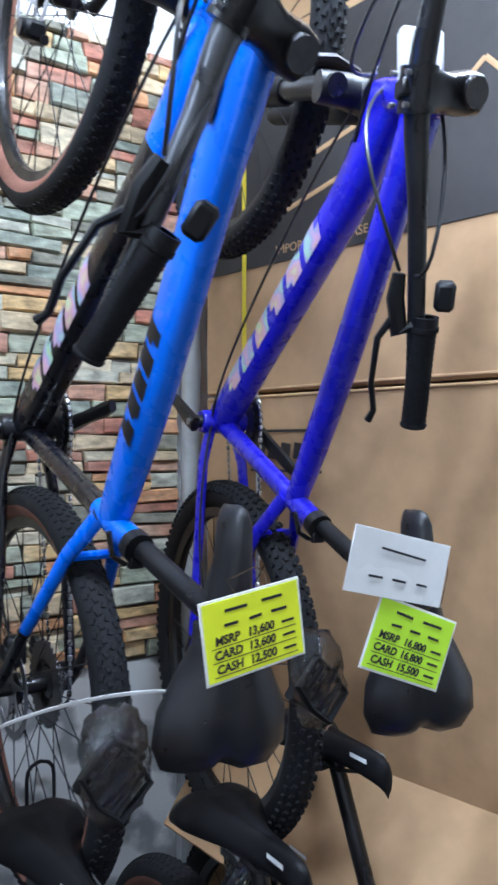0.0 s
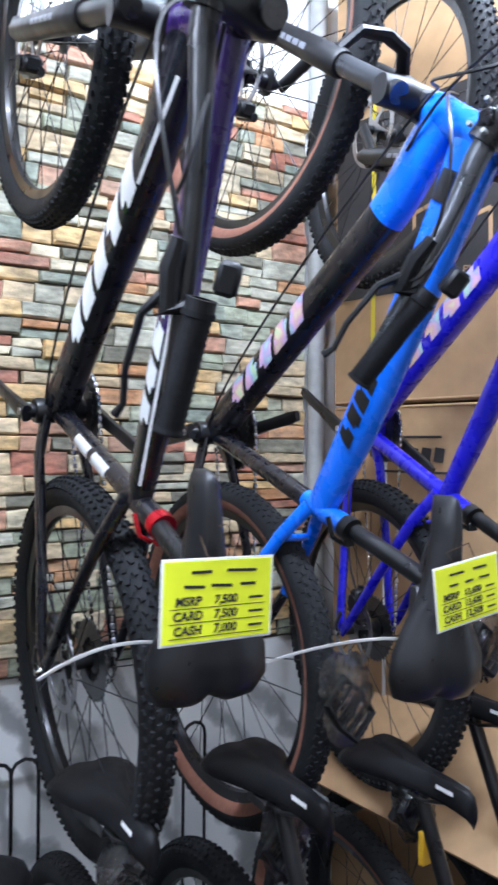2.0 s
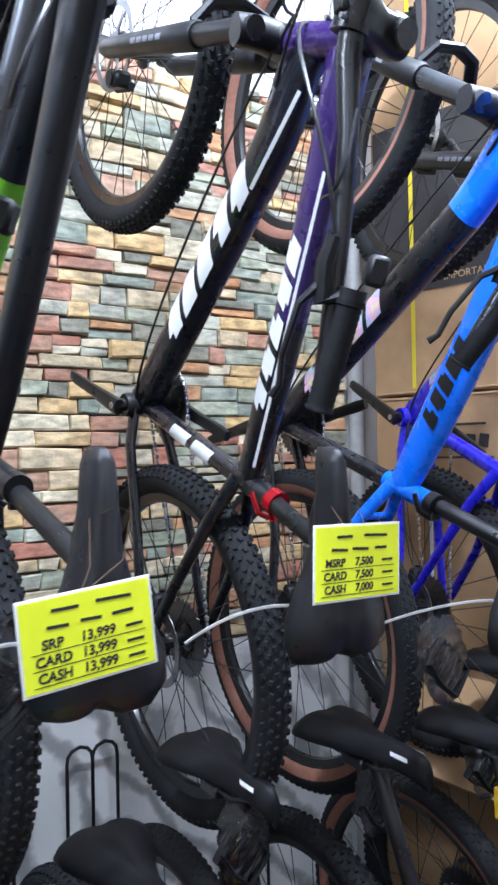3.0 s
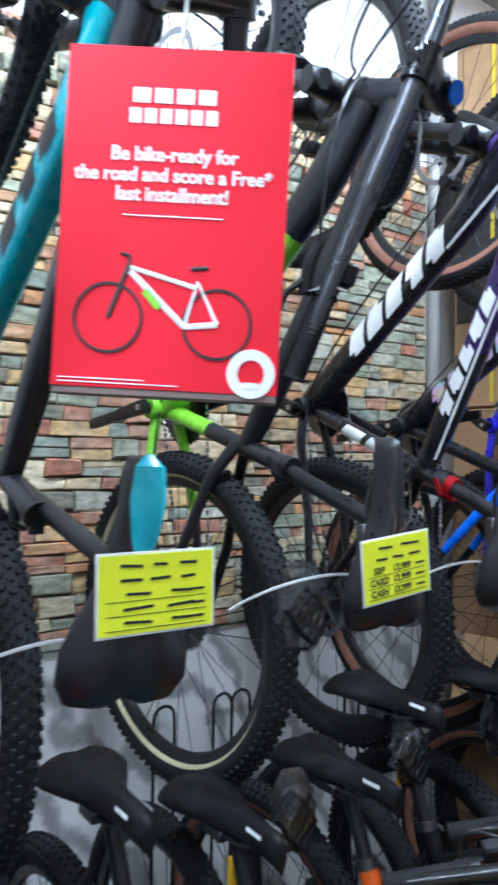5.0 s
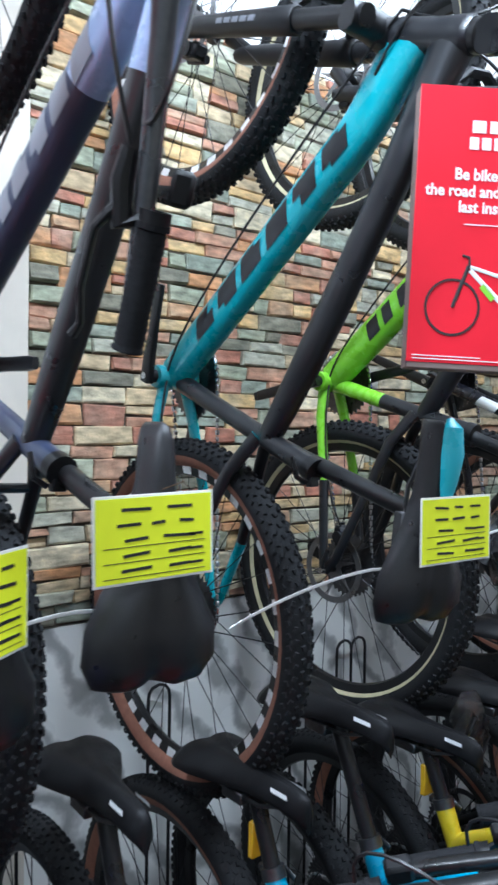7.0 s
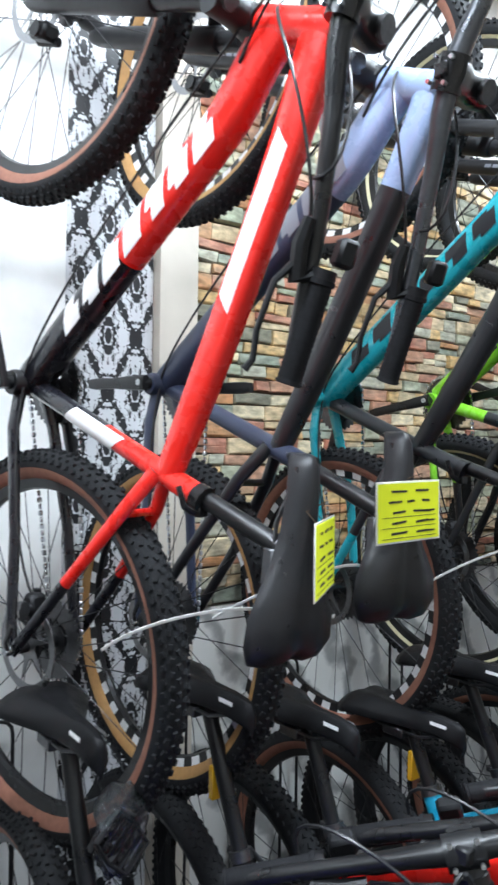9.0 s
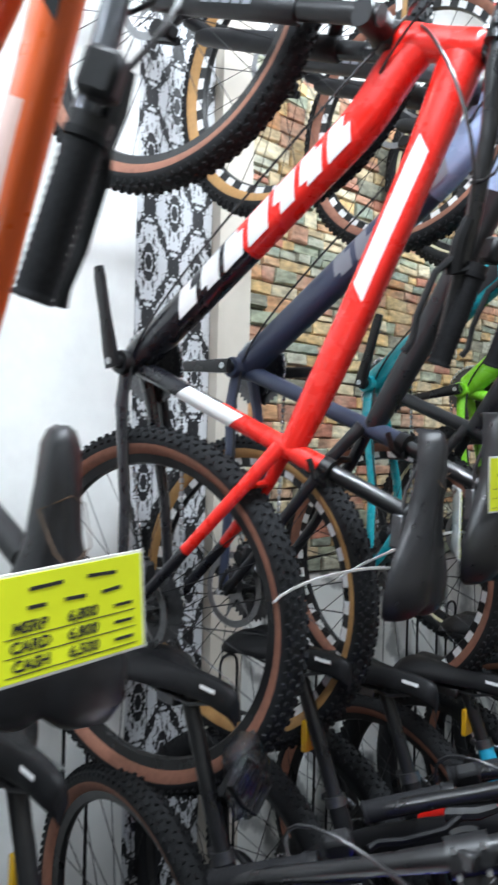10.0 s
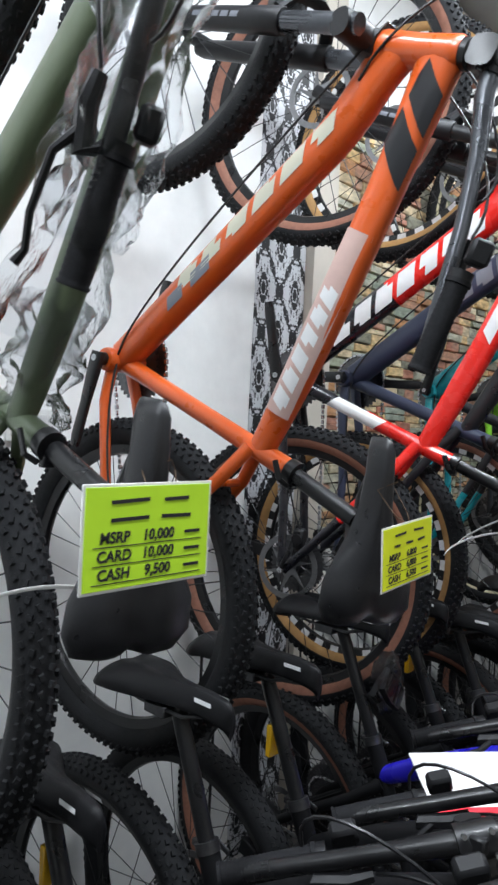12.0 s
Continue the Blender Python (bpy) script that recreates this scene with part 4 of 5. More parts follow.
for row, (z, n) in enumerate(((0.129, 4), (0.108, 6))):
    for k in range(n):
        w = 0.084 / n
        sign_bits("brand_block", -0.005 + (k - (n - 1) / 2) * (w + 0.002), z, w * 0.86, 0.0155)
for text, z, size in (("Be bike-ready for", 0.068, 0.0205), ("the road and score a Free*", 0.047, 0.0205), ("last installment!", 0.027, 0.0205)):
    part("lettering", letters(text, size, SIGN_WHITE, bold=0.0005), sign, "", pose(-0.002, -0.0089, z, 90) @ Matrix.Diagonal((0.92, 1, 1, 1)))
sign_bits("rule", 0.0, 0.0055, 0.105, 0.0012)
sign_bits("rule", -0.048, -0.1665, 0.125, 0.0012)
sign_bits("rule", -0.066, -0.1625, 0.09, 0.0012)


def sign_line(name, pts, r, material):
    part(name, Geo().tube([(x, -0.0092, z) for x, z in pts], (r, 0.0006), n=6).mesh(name, material), sign)


for cx in (-0.062, 0.052):
    part("picture_wheel", Geo().lathe([(0.0335, -0.0094), (0.0365, -0.0094), (0.0365, -0.0086), (0.0335, -0.0086)], 36, (cx, 0, -0.100 - 0.002 * (cx > 0)), closed=True).mesh("picture_wheel", SIGN_BLACK), sign)
sign_line("picture_frame", [(-0.041, -0.052), (-0.004, -0.086), (0.018, -0.106), (0.052, -0.102)], 0.0032, SIGN_WHITE)
sign_line("picture_frame", [(-0.041, -0.048), (0.028, -0.066)], 0.0024, SIGN_WHITE)
sign_line("picture_frame", [(0.018, -0.106), (0.03, -0.060), (0.052, -0.102)], 0.0022, SIGN_WHITE)
sign_line("picture_frame", [(-0.043, -0.046), (-0.062, -0.100)], 0.0024, SIGN_BLACK)
sign_line("picture_battery", [(-0.024, -0.070), (-0.008, -0.087)], 0.0052, SIGN_GREEN)
sign_line("picture_bar", [(-0.052, -0.034), (-0.043, -0.036), (-0.042, -0.048)], 0.0018, SIGN_BLACK)
sign_line("picture_saddle", [(0.022, -0.047), (0.04, -0.045)], 0.0022, SIGN_BLACK)
part("brand_ring", Geo().lathe([(0.014, -0.0096), (0.025, -0.0096), (0.025, -0.0086), (0.014, -0.0086)], 32, (0.09, 0, -0.150), closed=True).mesh("brand_ring", SIGN_WHITE), sign)
sign_bits("brand_dash", 0.09, -0.162, 0.016, 0.006, SIGN_WHITE, out=0.001)
part("string", Geo().tube([(-0.006, 0.0, 0.17), (0.0, -0.004, 0.2), (0.012, 0.0, 0.45), (0.03, 0.02, 1.49)], 0.0022, n=6).mesh("string", ZIP), sign, "white nylon string")


# ---------- price tags ----------
TAG_YELLOW = mat("tag_yellow", (0.86, 0.93, 0.015), 0.55, grain=0.05, scale=30)
TAG_GREEN = mat("tag_lime", (0.56, 0.9, 0.03), 0.55, grain=0.05, scale=30)
TAG_WHITE = mat("tag_laminate", (0.82, 0.82, 0.8), 0.25, grain=0.03, coat=0.5)
MARKER = mat("black_marker", (0.015, 0.015, 0.02), 0.6)
TWINE = mat("red_brown_twine", (0.09, 0.05, 0.025), 0.8)


def price_tag(x, y, z, yaw, roll, w, h, paper, lines, word, nose, pitch=0.0):
    """A laminated card that hangs from a saddle; lines: text, or a number of bars where nothing can be read."""
    tag = thing("price_tag", pose(x, y, z, pitch, roll, yaw), word, "price tag", "price tags on saddles", me=Geo().box(Matrix(), (w, 0.0016, h), bevel=0.3).mesh("price_tag", TAG_WHITE))
    if paper is not TAG_WHITE:
        part("paper", Geo().box(Matrix.Translation((0, -0.0011, 0)), (w - 0.006, 0.0008, h - 0.006), bevel=0.2).mesh("paper", paper), tag)
    n = len(lines)
    for k, line in enumerate(lines):
        zz = h * 0.42 - (k + 0.5) * h * 0.84 / n
        if isinstance(line, str):
            a, b = line.split("|")
            for text, px in ((a, -w * 0.27), (b, w * 0.06)):
                if text:
                    part("lettering", letters(text, h * 0.145, MARKER, bold=0.0004, shear=0.1), tag, "", pose(px, -0.0018, zz, 90))
        else:
            for i in range(line):
                bw = w * 0.72 / line
                part("ink_bar", Geo().box(pose(-w * 0.34 + (i + 0.5) * bw, -0.0017, zz, 0, random.uniform(-4, 4)), (bw * random.uniform(0.45, 0.8), 0.0005, h * 0.036)).mesh("ink_bar", MARKER), tag)
        if k >= 2 and n > 3:
            part("ruled_line", Geo().box(pose(0, -0.0016, zz - h * 0.078), (w * 0.84, 0.0004, 0.0008)).mesh("ruled_line", MARKER), tag)
            part("ink_bar", Geo().box(pose(w * 0.34, -0.0017, zz), (w * 0.13, 0.0005, h * 0.03)).mesh("ink_bar", MARKER), tag)
    m = tag.matrix_basis.inverted()
    top = m @ Vector(nose)
    part("twine", Geo().tube([(-0.004, 0, h / 2 - 0.002), top * 0.6 + Vector((-0.018, -0.012, 0.0)), top + Vector((-0.024, 0, 0.0)), top + Vector((0, -0.02, 0.012)), top + Vector((0.024, 0, 0.0)), top * 0.6 + Vector((0.018, -0.012, 0.0)), (0.004, 0, h / 2 - 0.002)], 0.0008, n=5).mesh("twine", TWINE), tag)
    return tag


# ---------- paints of the bicycles ----------
def P(name, c, **k):
    return paint(name, c, **k)


BRIGHT_BLUE, DEEP_BLUE = P("bright_blue_paint", (0.01, 0.16, 0.86)), P("deep_blue_paint", (0.02, 0.015, 0.55))
GLOSS_BLACK, MATTE_BLACK = P("gloss_black_paint", (0.008, 0.008, 0.012)), P("matte_black_paint", (0.012, 0.0125, 0.015), rough=0.36, coat=0.3)
DARK_PURPLE, LIME = P("dark_purple_paint", (0.03, 0.012, 0.09)), P("lime_green_paint", (0.22, 0.62, 0.03))
TEAL, NAVY = P("teal_paint", (0.01, 0.36, 0.42)), P("slate_navy_paint", (0.035, 0.045, 0.085), rough=0.4, coat=0.2)
PALE_BLUE, RED = P("pale_grey_blue_paint", (0.3, 0.4, 0.6)), P("red_paint", (0.86, 0.02, 0.012))
ORANGE, OLIVE = P("burnt_orange_paint", (0.68, 0.10, 0.010), rough=0.35), P("olive_green_paint", (0.10, 0.13, 0.07), rough=0.4, coat=0.2)
YELLOW = P("yellow_paint", (0.8, 0.6, 0.02))

CREAM_DECAL = mat("cream_decal", (0.6, 0.57, 0.45), 0.4)

# ---------- the bicycles hung along the wall ----------
ROW = "bicycles hung along the wall"


def fpaint(down, top, seat, head, stay, chainstay, bb=None, **k):
    return dict(down=down, top=top, seat=seat, head=head, stay=stay, chainstay=chainstay, bb=bb or ALLOY_BLACK, **k)


bike_a = bicycle("mountain_bike", hung(0.749, 1.21, 1.035, -7.307, 2.069, 0.409), "deep blue mountain bike hung upright by cardboard boxes", ROW, fpaint(DEEP_BLUE, DEEP_BLUE, DEEP_BLUE, DEEP_BLUE, DEEP_BLUE, DEEP_BLUE, DEEP_BLUE), wall=RUBBER, bar_side=1, crank=-60, top_size=0.0215, saddle_roll=-11, radius=0.341,
                 shape=((0.455, -0.035), (0.322, 0.281), (0.893, 0.473), (0.858, 0.578), (1.115, 0.014)), seat=((0.342, -0.011, 0.55), (0.053, -0.012, 0.575)), grip_end=(0.458, -0.011, 0.539))
decal(bike_a, "down", (0.034, 0.027), (0.14, 0.7), 6, 0.55, 0.025, HOLO, 20)
bike_b = bicycle("mountain_bike", hung(0.372, 1.213, 1.042, 2.446, 3.988, 0.25), "bright blue and black mountain bike with tan tyres", ROW, fpaint((GLOSS_BLACK, BRIGHT_BLUE), BRIGHT_BLUE, (GLOSS_BLACK, BRIGHT_BLUE), BRIGHT_BLUE, (BRIGHT_BLUE, GLOSS_BLACK), GLOSS_BLACK, seat_split=0.75, split=0.74), wall=TAN, knobby=False, bar_side=1, crank=-105, ribs=22, top_size=0.035, saddle_roll=-11, bar_metal=GUNMETAL, radius=0.337,
                 shape=((0.43, -0.065), (0.318, 0.3), (0.91, 0.484), (0.847, 0.579), (1.116, 0.019)), seat=((0.377, -0.019, 0.536), (0.083, 0.001, 0.557)), grip_end=(0.528, 0.139, 0.506))
decal(bike_b, "down", (0.034, 0.027), (0.15, 0.5), 5, 0.6, 0.03, HOLO, 22)
decal(bike_b, "top", (0.033, 0.021), (0.22, 0.48), 5, 0.5, 0.02, BLACK_DECAL, 21)
bike_c = bicycle("mountain_bike", hung(0.076, 1.205, 1.061, 1.703, -0.671, -3.124), "black and purple mountain bike with white graphics", ROW, fpaint(GLOSS_BLACK, (GLOSS_BLACK, DARK_PURPLE), GLOSS_BLACK, DARK_PURPLE, GLOSS_BLACK, GLOSS_BLACK, top_split=0.4), wall=RUBBER, bar_side=1, crank=-65, clamp=RED_ANO, top_size=0.027, saddle_roll=-11, radius=0.334,
                 shape=((0.452, -0.05), (0.296, 0.296), (0.896, 0.476), (0.849, 0.59), (1.115, -0.003)), seat=((0.354, 0.024, 0.51), (0.057, 0.028, 0.493)), grip_end=(0.402, 0.1, 0.575))
decal(bike_c, "down", (0.034, 0.027), (0.26, 0.72), 5, 0.7, 0.04, WHITE_DECAL, 20)
decal(bike_c, "top", (0.027, 0.021), (0.2, 0.62), 5, 0.5, 0.03, WHITE_DECAL, 23)
decal(bike_c, "top", (0.027, 0.0212), (0.06, 0.94), 1, 0.07, 0.0, WHITE_DECAL, 9, shift=-0.72)
decal(bike_c, "down", (0.0335, 0.0272), (0.68, 0.95), 1, 0.07, 0.0, WHITE_DECAL, 9, shift=-0.7)
decal(bike_b, "top", (0.041, 0.0235), (0.84, 0.93), 1, 0.4, 0.0, BLACK_DECAL, 9, shift=0.35)
decal(bike_c, "seat", (0.0168, 0.0168), (0.35, 0.75), 2, 0.8, 0.02, WHITE_DECAL, 9)
bike_d = bicycle("mountain_bike", hung(-0.327, 1.238, 1.064, 5.628, -0.589, -0.275), "lime green and black mountain bike with cream tyre walls", ROW, fpaint((LIME, MATTE_BLACK), MATTE_BLACK, (LIME, MATTE_BLACK), MATTE_BLACK, MATTE_BLACK, (LIME, MATTE_BLACK), LIME, seat_split=0.45, split=0.62), wall=CREAM, bar_side=1, crank=-100, cap=BLUE_ANO, down_size=0.036, extend=0.09, saddle_roll=-11, bar_metal=GUNMETAL, radius=0.338,
                 shape=((0.426, -0.038), (0.337, 0.233), (0.895, 0.479), (0.859, 0.585), (1.114, 0.017)), seat=((0.363, 0.003, 0.547), (0.06, 0.014, 0.548)), grip_end=(0.439, 0.138, 0.471))
decal(bike_d, "down", (0.036, 0.027), (0.2, 0.55), 5, 0.5, 0.02, BLACK_DECAL, 3)
bike_e = bicycle("mountain_bike", hung(-0.769, 1.232, 1.022, 2.8, 0.281, 0.966), "teal and black mountain bike with white-blocked rims", ROW, fpaint((TEAL, TEAL), MATTE_BLACK, (TEAL, MATTE_BLACK), MATTE_BLACK, (MATTE_BLACK, TEAL), TEAL, TEAL, seat_split=0.1), wall=TAN, blocks=34, block_mat=WHITE_DECAL, bar_side=-1, bar_swing=14, crank=20, down_size=0.037, extend=0.09, top_size=0.026, saddle_roll=-11, radius=0.336,
                 shape=((0.454, -0.053), (0.33, 0.246), (0.911, 0.488), (0.873, 0.592), (1.123, 0.015)), seat=((0.371, -0.02, 0.562), (0.076, -0.012, 0.537)))
decal(bike_e, "down", (0.037, 0.027), (0.16, 0.78), 6, 0.5, 0.03, BLACK_DECAL, 21)
bike_f = bicycle("mountain_bike", hung(-1.213, 1.273, 1.004, 4.737, 1.533, 2.15), "slate navy mountain bike with a pale blue head tube", ROW, fpaint((NAVY, PALE_BLUE), (MATTE_BLACK, PALE_BLUE), NAVY, PALE_BLUE, MATTE_BLACK, NAVY, NAVY, top_split=0.72, split=0.7), wall=AMBER, blocks=34, block_mat=WHITE_DECAL, bar_side=1, crank=-90, saddle_roll=-11, bar_metal=GUNMETAL, radius=0.335,
                 shape=((0.476, -0.047), (0.348, 0.315), (0.93, 0.494), (0.89, 0.596), (1.138, 0.026)), seat=((0.402, -0.013, 0.544), (0.099, -0.017, 0.558)), grip_end=(0.466, 0.021, 0.536))
decal(bike_f, "down", (0.034, 0.027), (0.4, 0.8), 5, 0.6, 0.02, GREY_DECAL, 22)
bike_g = bicycle("mountain_bike", hung(-1.476, 1.26, 0.998, 13.443, 0.918, -0.867), "red, black and white mountain bike with brown tyre walls", ROW, fpaint((GLOSS_BLACK, RED), (RED, RED), (GLOSS_BLACK, RED), RED, (RED, GLOSS_BLACK), GLOSS_BLACK, split=0.42, seat_split=0.5), wall=TAN, bar_side=1, crank=-8, top_size=0.028, saddle_roll=-11, radius=0.349,
                 shape=((0.467, -0.047), (0.308, 0.326), (0.937, 0.488), (0.898, 0.6), (1.136, 0.01)), seat=((0.362, -0.013, 0.563), (0.06, -0.002, 0.544)), grip_end=(0.446, 0.067, 0.579))
decal(bike_g, "down", (0.034, 0.027), (0.2, 0.78), 7, 0.62, 0.035, WHITE_DECAL, 21)
decal(bike_g, "top", (0.024, 0.021), (0.42, 0.88), 1, 0.55, 0.03, WHITE_DECAL, 9)
decal(bike_g, "seat", (0.0168, 0.0168), (0.34, 0.76), 1, 0.9, 0.03, WHITE_DECAL, 9)
bike_h = bicycle("mountain_bike", hung(-1.997, 1.274, 1.016, 3.871, 2.067, 0.412), "burnt orange mountain bike with pale pink graphics", ROW, fpaint(ORANGE, ORANGE, ORANGE, ORANGE, ORANGE, ORANGE, ORANGE), wall=RUBBER, bar_side=-1, crank=190, top_size=0.029, saddle_roll=-30, stem_len=0.01, bar_metal=GUNMETAL, radius=0.328,
                 shape=((0.438, -0.054), (0.286, 0.33), (0.919, 0.487), (0.886, 0.599), (1.093, -0.001)), seat=((0.346, 0.009, 0.553), (0.04, 0.017, 0.547)), grip_end=(0.433, 0.07, 0.621))
decal(bike_h, "top", (0.029, 0.021), (0.11, 0.72), 1, 0.86, 0.0, PINK_DECAL, 9)
decal(bike_h, "top", (0.0305, 0.0215), (0.13, 0.46), 6, 0.5, 0.02, WHITE_DECAL, 20)
decal(bike_h, "top", (0.033, 0.0225), (0.74, 0.98), 2, 0.9, 0.05, BLACK_DECAL, 9)
decal(bike_h, "down", (0.034, 0.027), (0.22, 0.4), 2, 0.3, 0.03, GREY_DECAL, 1, shift=-0.2)
decal(bike_h, "down", (0.034, 0.027), (0.26, 0.8), 6, 0.4, 0.04, CREAM_DECAL, 22, shift=0.2)
bike_i = bicycle("mountain_bike", hung(-2.406, 1.252, 1.013, 0.432, 0.004, 0.039), "olive green mountain bike wrapped in clear plastic", ROW, fpaint(OLIVE, OLIVE, OLIVE, OLIVE, OLIVE, OLIVE, OLIVE), wall=RUBBER, bar_side=1, crank=-30, saddle_roll=-11, radius=0.352,
                 shape=((0.448, -0.053), (0.313, 0.28), (0.907, 0.478), (0.869, 0.584), (1.116, 0.014)), seat=((0.349, -0.007, 0.522), (0.056, 0.004, 0.499)), grip_end=(0.456, 0.089, 0.499))

# ---------- the bicycles parked on the floor below ----------
LOW = "bicycles parked on the floor"
# place of each saddle nose, the paint, and how far the bar is turned
# The last two are added to cover bright wall at the left end.
floor_row = [(0.812, 0.797, 0.952, 0, -72), (0.622, 0.777, 0.875, 5, -50), (0.318, 0.769, 0.925, 1, -50), (0.07, 0.857, 0.913, 0, -50), (-0.144, 0.83, 0.831, 4, -50), (-0.372, 0.856, 0.81, 6, -50), (-0.575, 0.85, 0.892, 7, -50), (-0.795, 0.885, 0.82, 7, -50), (-1.045, 0.895, 0.869, 2, -50), (-1.234, 0.927, 0.936, 0, -50), (-1.5, 0.924, 0.941, 5, -50), (-1.853, 0.868, 0.926, 0, -50), (-2.068, 0.886, 0.911, 0, -50), (-2.302, 0.904, 0.841, 1, -50), (-2.52, 0.91, 0.86, 0, -50), (-2.74, 0.9, 0.84, 1, -50)]
# Black with less sheen: shade below the hung bicycles put into the paint.
SHADED_BLACK = mat("shaded_black_paint", (0.010, 0.010, 0.011), 0.45, grain=0.15, scale=150, spec=0.15)
SHORT = ((0.448, -0.053), (0.307, 0.262), (0.785, 0.365), (0.745, 0.47), (0.985, 0.015))
schemes = [("shaded black", SHADED_BLACK), ("matte black", SHADED_BLACK), ("red", RED), ("black", SHADED_BLACK), ("orange", P("bright_orange_paint", (0.8, 0.12, 0.01))), ("blue", DEEP_BLUE), ("yellow", YELLOW), ("turquoise", P("turquoise_paint", (0.01, 0.35, 0.55)))]
for i, (x, nose_y, nose_z, k, swing) in enumerate(floor_row):
    word, pnt = schemes[k]
    bicycle("mountain_bike", parked(x, nose_y + 0.345, yaw=random.uniform(-2, 2), lean=random.uniform(-1, 1)), word + " mountain bike parked on the floor, saddle to the wall", LOW,
            fpaint(pnt, pnt, pnt if k in (4, 6, 7) else SHADED_BLACK, pnt, SHADED_BLACK, SHADED_BLACK), radius=0.345, shape=SHORT, wall=(RUBBER, TAN, RUBBER)[i % 3], knobby=i % 2 == 0, bar="straight", clamp=DARK_STEEL, stem_len=0.03, sweep=0.05, post=0.245 + (nose_z - 0.885) / 0.92, skin=SHADED_VINYL, crank=random.uniform(0, 360), reflector=(YELLOW_REFLECT if i % 2 else None), rise=0.0, bar_swing=swing + random.uniform(-3, 3), steer=swing, fork_paint=SHADED_BLACK, grip_len=0.125, ribs=22)



# ---------- price tags on the saddles ----------
def nose_of(bike):
    return bike.matrix_basis @ (SADDLES[bike.name] + Vector((0.075, -0.012, -0.008)))


YT, GT = "yellow hand-written price tag hanging from a saddle", "lime green hand-written price tag hanging from a saddle"
tags = [
    (bike_b, 0.443, 0.655, 1.251, 0, -7, 0.128, 0.088, TAG_YELLOW, [2, 3, "MSRP|13,600", "CARD|13,600", "CASH|12,500"], YT),
    (bike_c, 0.045, 0.652, 1.277, 2, 2, 0.146, 0.094, TAG_YELLOW, [2, 3, "MSRP|7,500", "CARD|7,500", "CASH|7,000"], YT),
    (bike_d, -0.296, 0.672, 1.236, 0, -5, 0.142, 0.094, TAG_YELLOW, [2, 3, "SRP|13,999", "CARD|13,999", "CASH|13,999"], YT),
    (bike_e, -0.690, 0.670, 1.241, -3, 0, 0.146, 0.092, TAG_YELLOW, [3, 3, 2, 2, 2], YT),
    (bike_f, -1.151, 0.700, 1.263, 0, -1, 0.142, 0.090, TAG_YELLOW, [2, 3, 2, 2, 2], YT),
    (bike_g, -1.330, 0.690, 1.213, 36, 0, 0.140, 0.098, TAG_YELLOW, [3, 3, 2, 2, 2], "yellow price tag turned edgewise on its string"),
    (bike_h, -1.960, 0.672, 1.168, 2, -4, 0.150, 0.092, TAG_YELLOW, [2, 3, "MSRP|6,800", "CARD|6,800", "CASH|6,500"], YT),
    (bike_i, -2.462, 0.655, 1.237, 0, 0, 0.152, 0.096, TAG_GREEN, [2, 2, "MSRP|10,000", "CARD|10,000", "CASH|9,500"], GT),
    (bike_a, 0.679, 0.668, 1.205, -8, 22, 0.125, 0.09, TAG_GREEN, [2, 3, "MSRP|16,800", "CARD|16,800", "CASH|15,500"], GT),
    (bike_a, 0.650, 0.650, 1.300, -6, 14, 0.15, 0.078, TAG_WHITE, [1, 3], "blank white card tied over a price tag"),
]
for bk, x, y, z, yaw, roll, w, h, paper, lines, word in tags:
    front = (bk.matrix_basis @ (SADDLES[bk.name] + Vector((0, 0, 0.012)))).y
    near = min(y, front - 0.004)
    price_tag(x - 0.65 * (y - near), near, z, yaw, roll, w, h, paper, lines, word, nose_of(bk))

# ---------- bits that stayed on the new bicycles ----------
for bk, tip in ((bike_b, (0.10, 0.20, 0.36)), (bike_c, (0.11, 0.19, 0.38)), (bike_d, (0.10, 0.20, 0.40)), (bike_e, (0.08, 0.20, 0.38)), (bike_f, (0.10, 0.20, 0.38)), (bike_g, (0.12, 0.22, 0.42)), (bike_i, (0.12, 0.18, 0.42))):
    root = SADDLES[bk.name] + Vector((-0.06, 0.035, -0.05))
    tip = Vector(tip)
    part("cable_tie", Geo().tube(bezier(root, root + Vector((0.02, 0.06, 0.0)), tip + Vector((0.025, -0.06, 0.0)), tip, 12), (0.0008, 0.0026), n=6, side=(1, 0, 0.3)).mesh("cable_tie", ZIP), bk, "white nylon cable tie with a long tail")


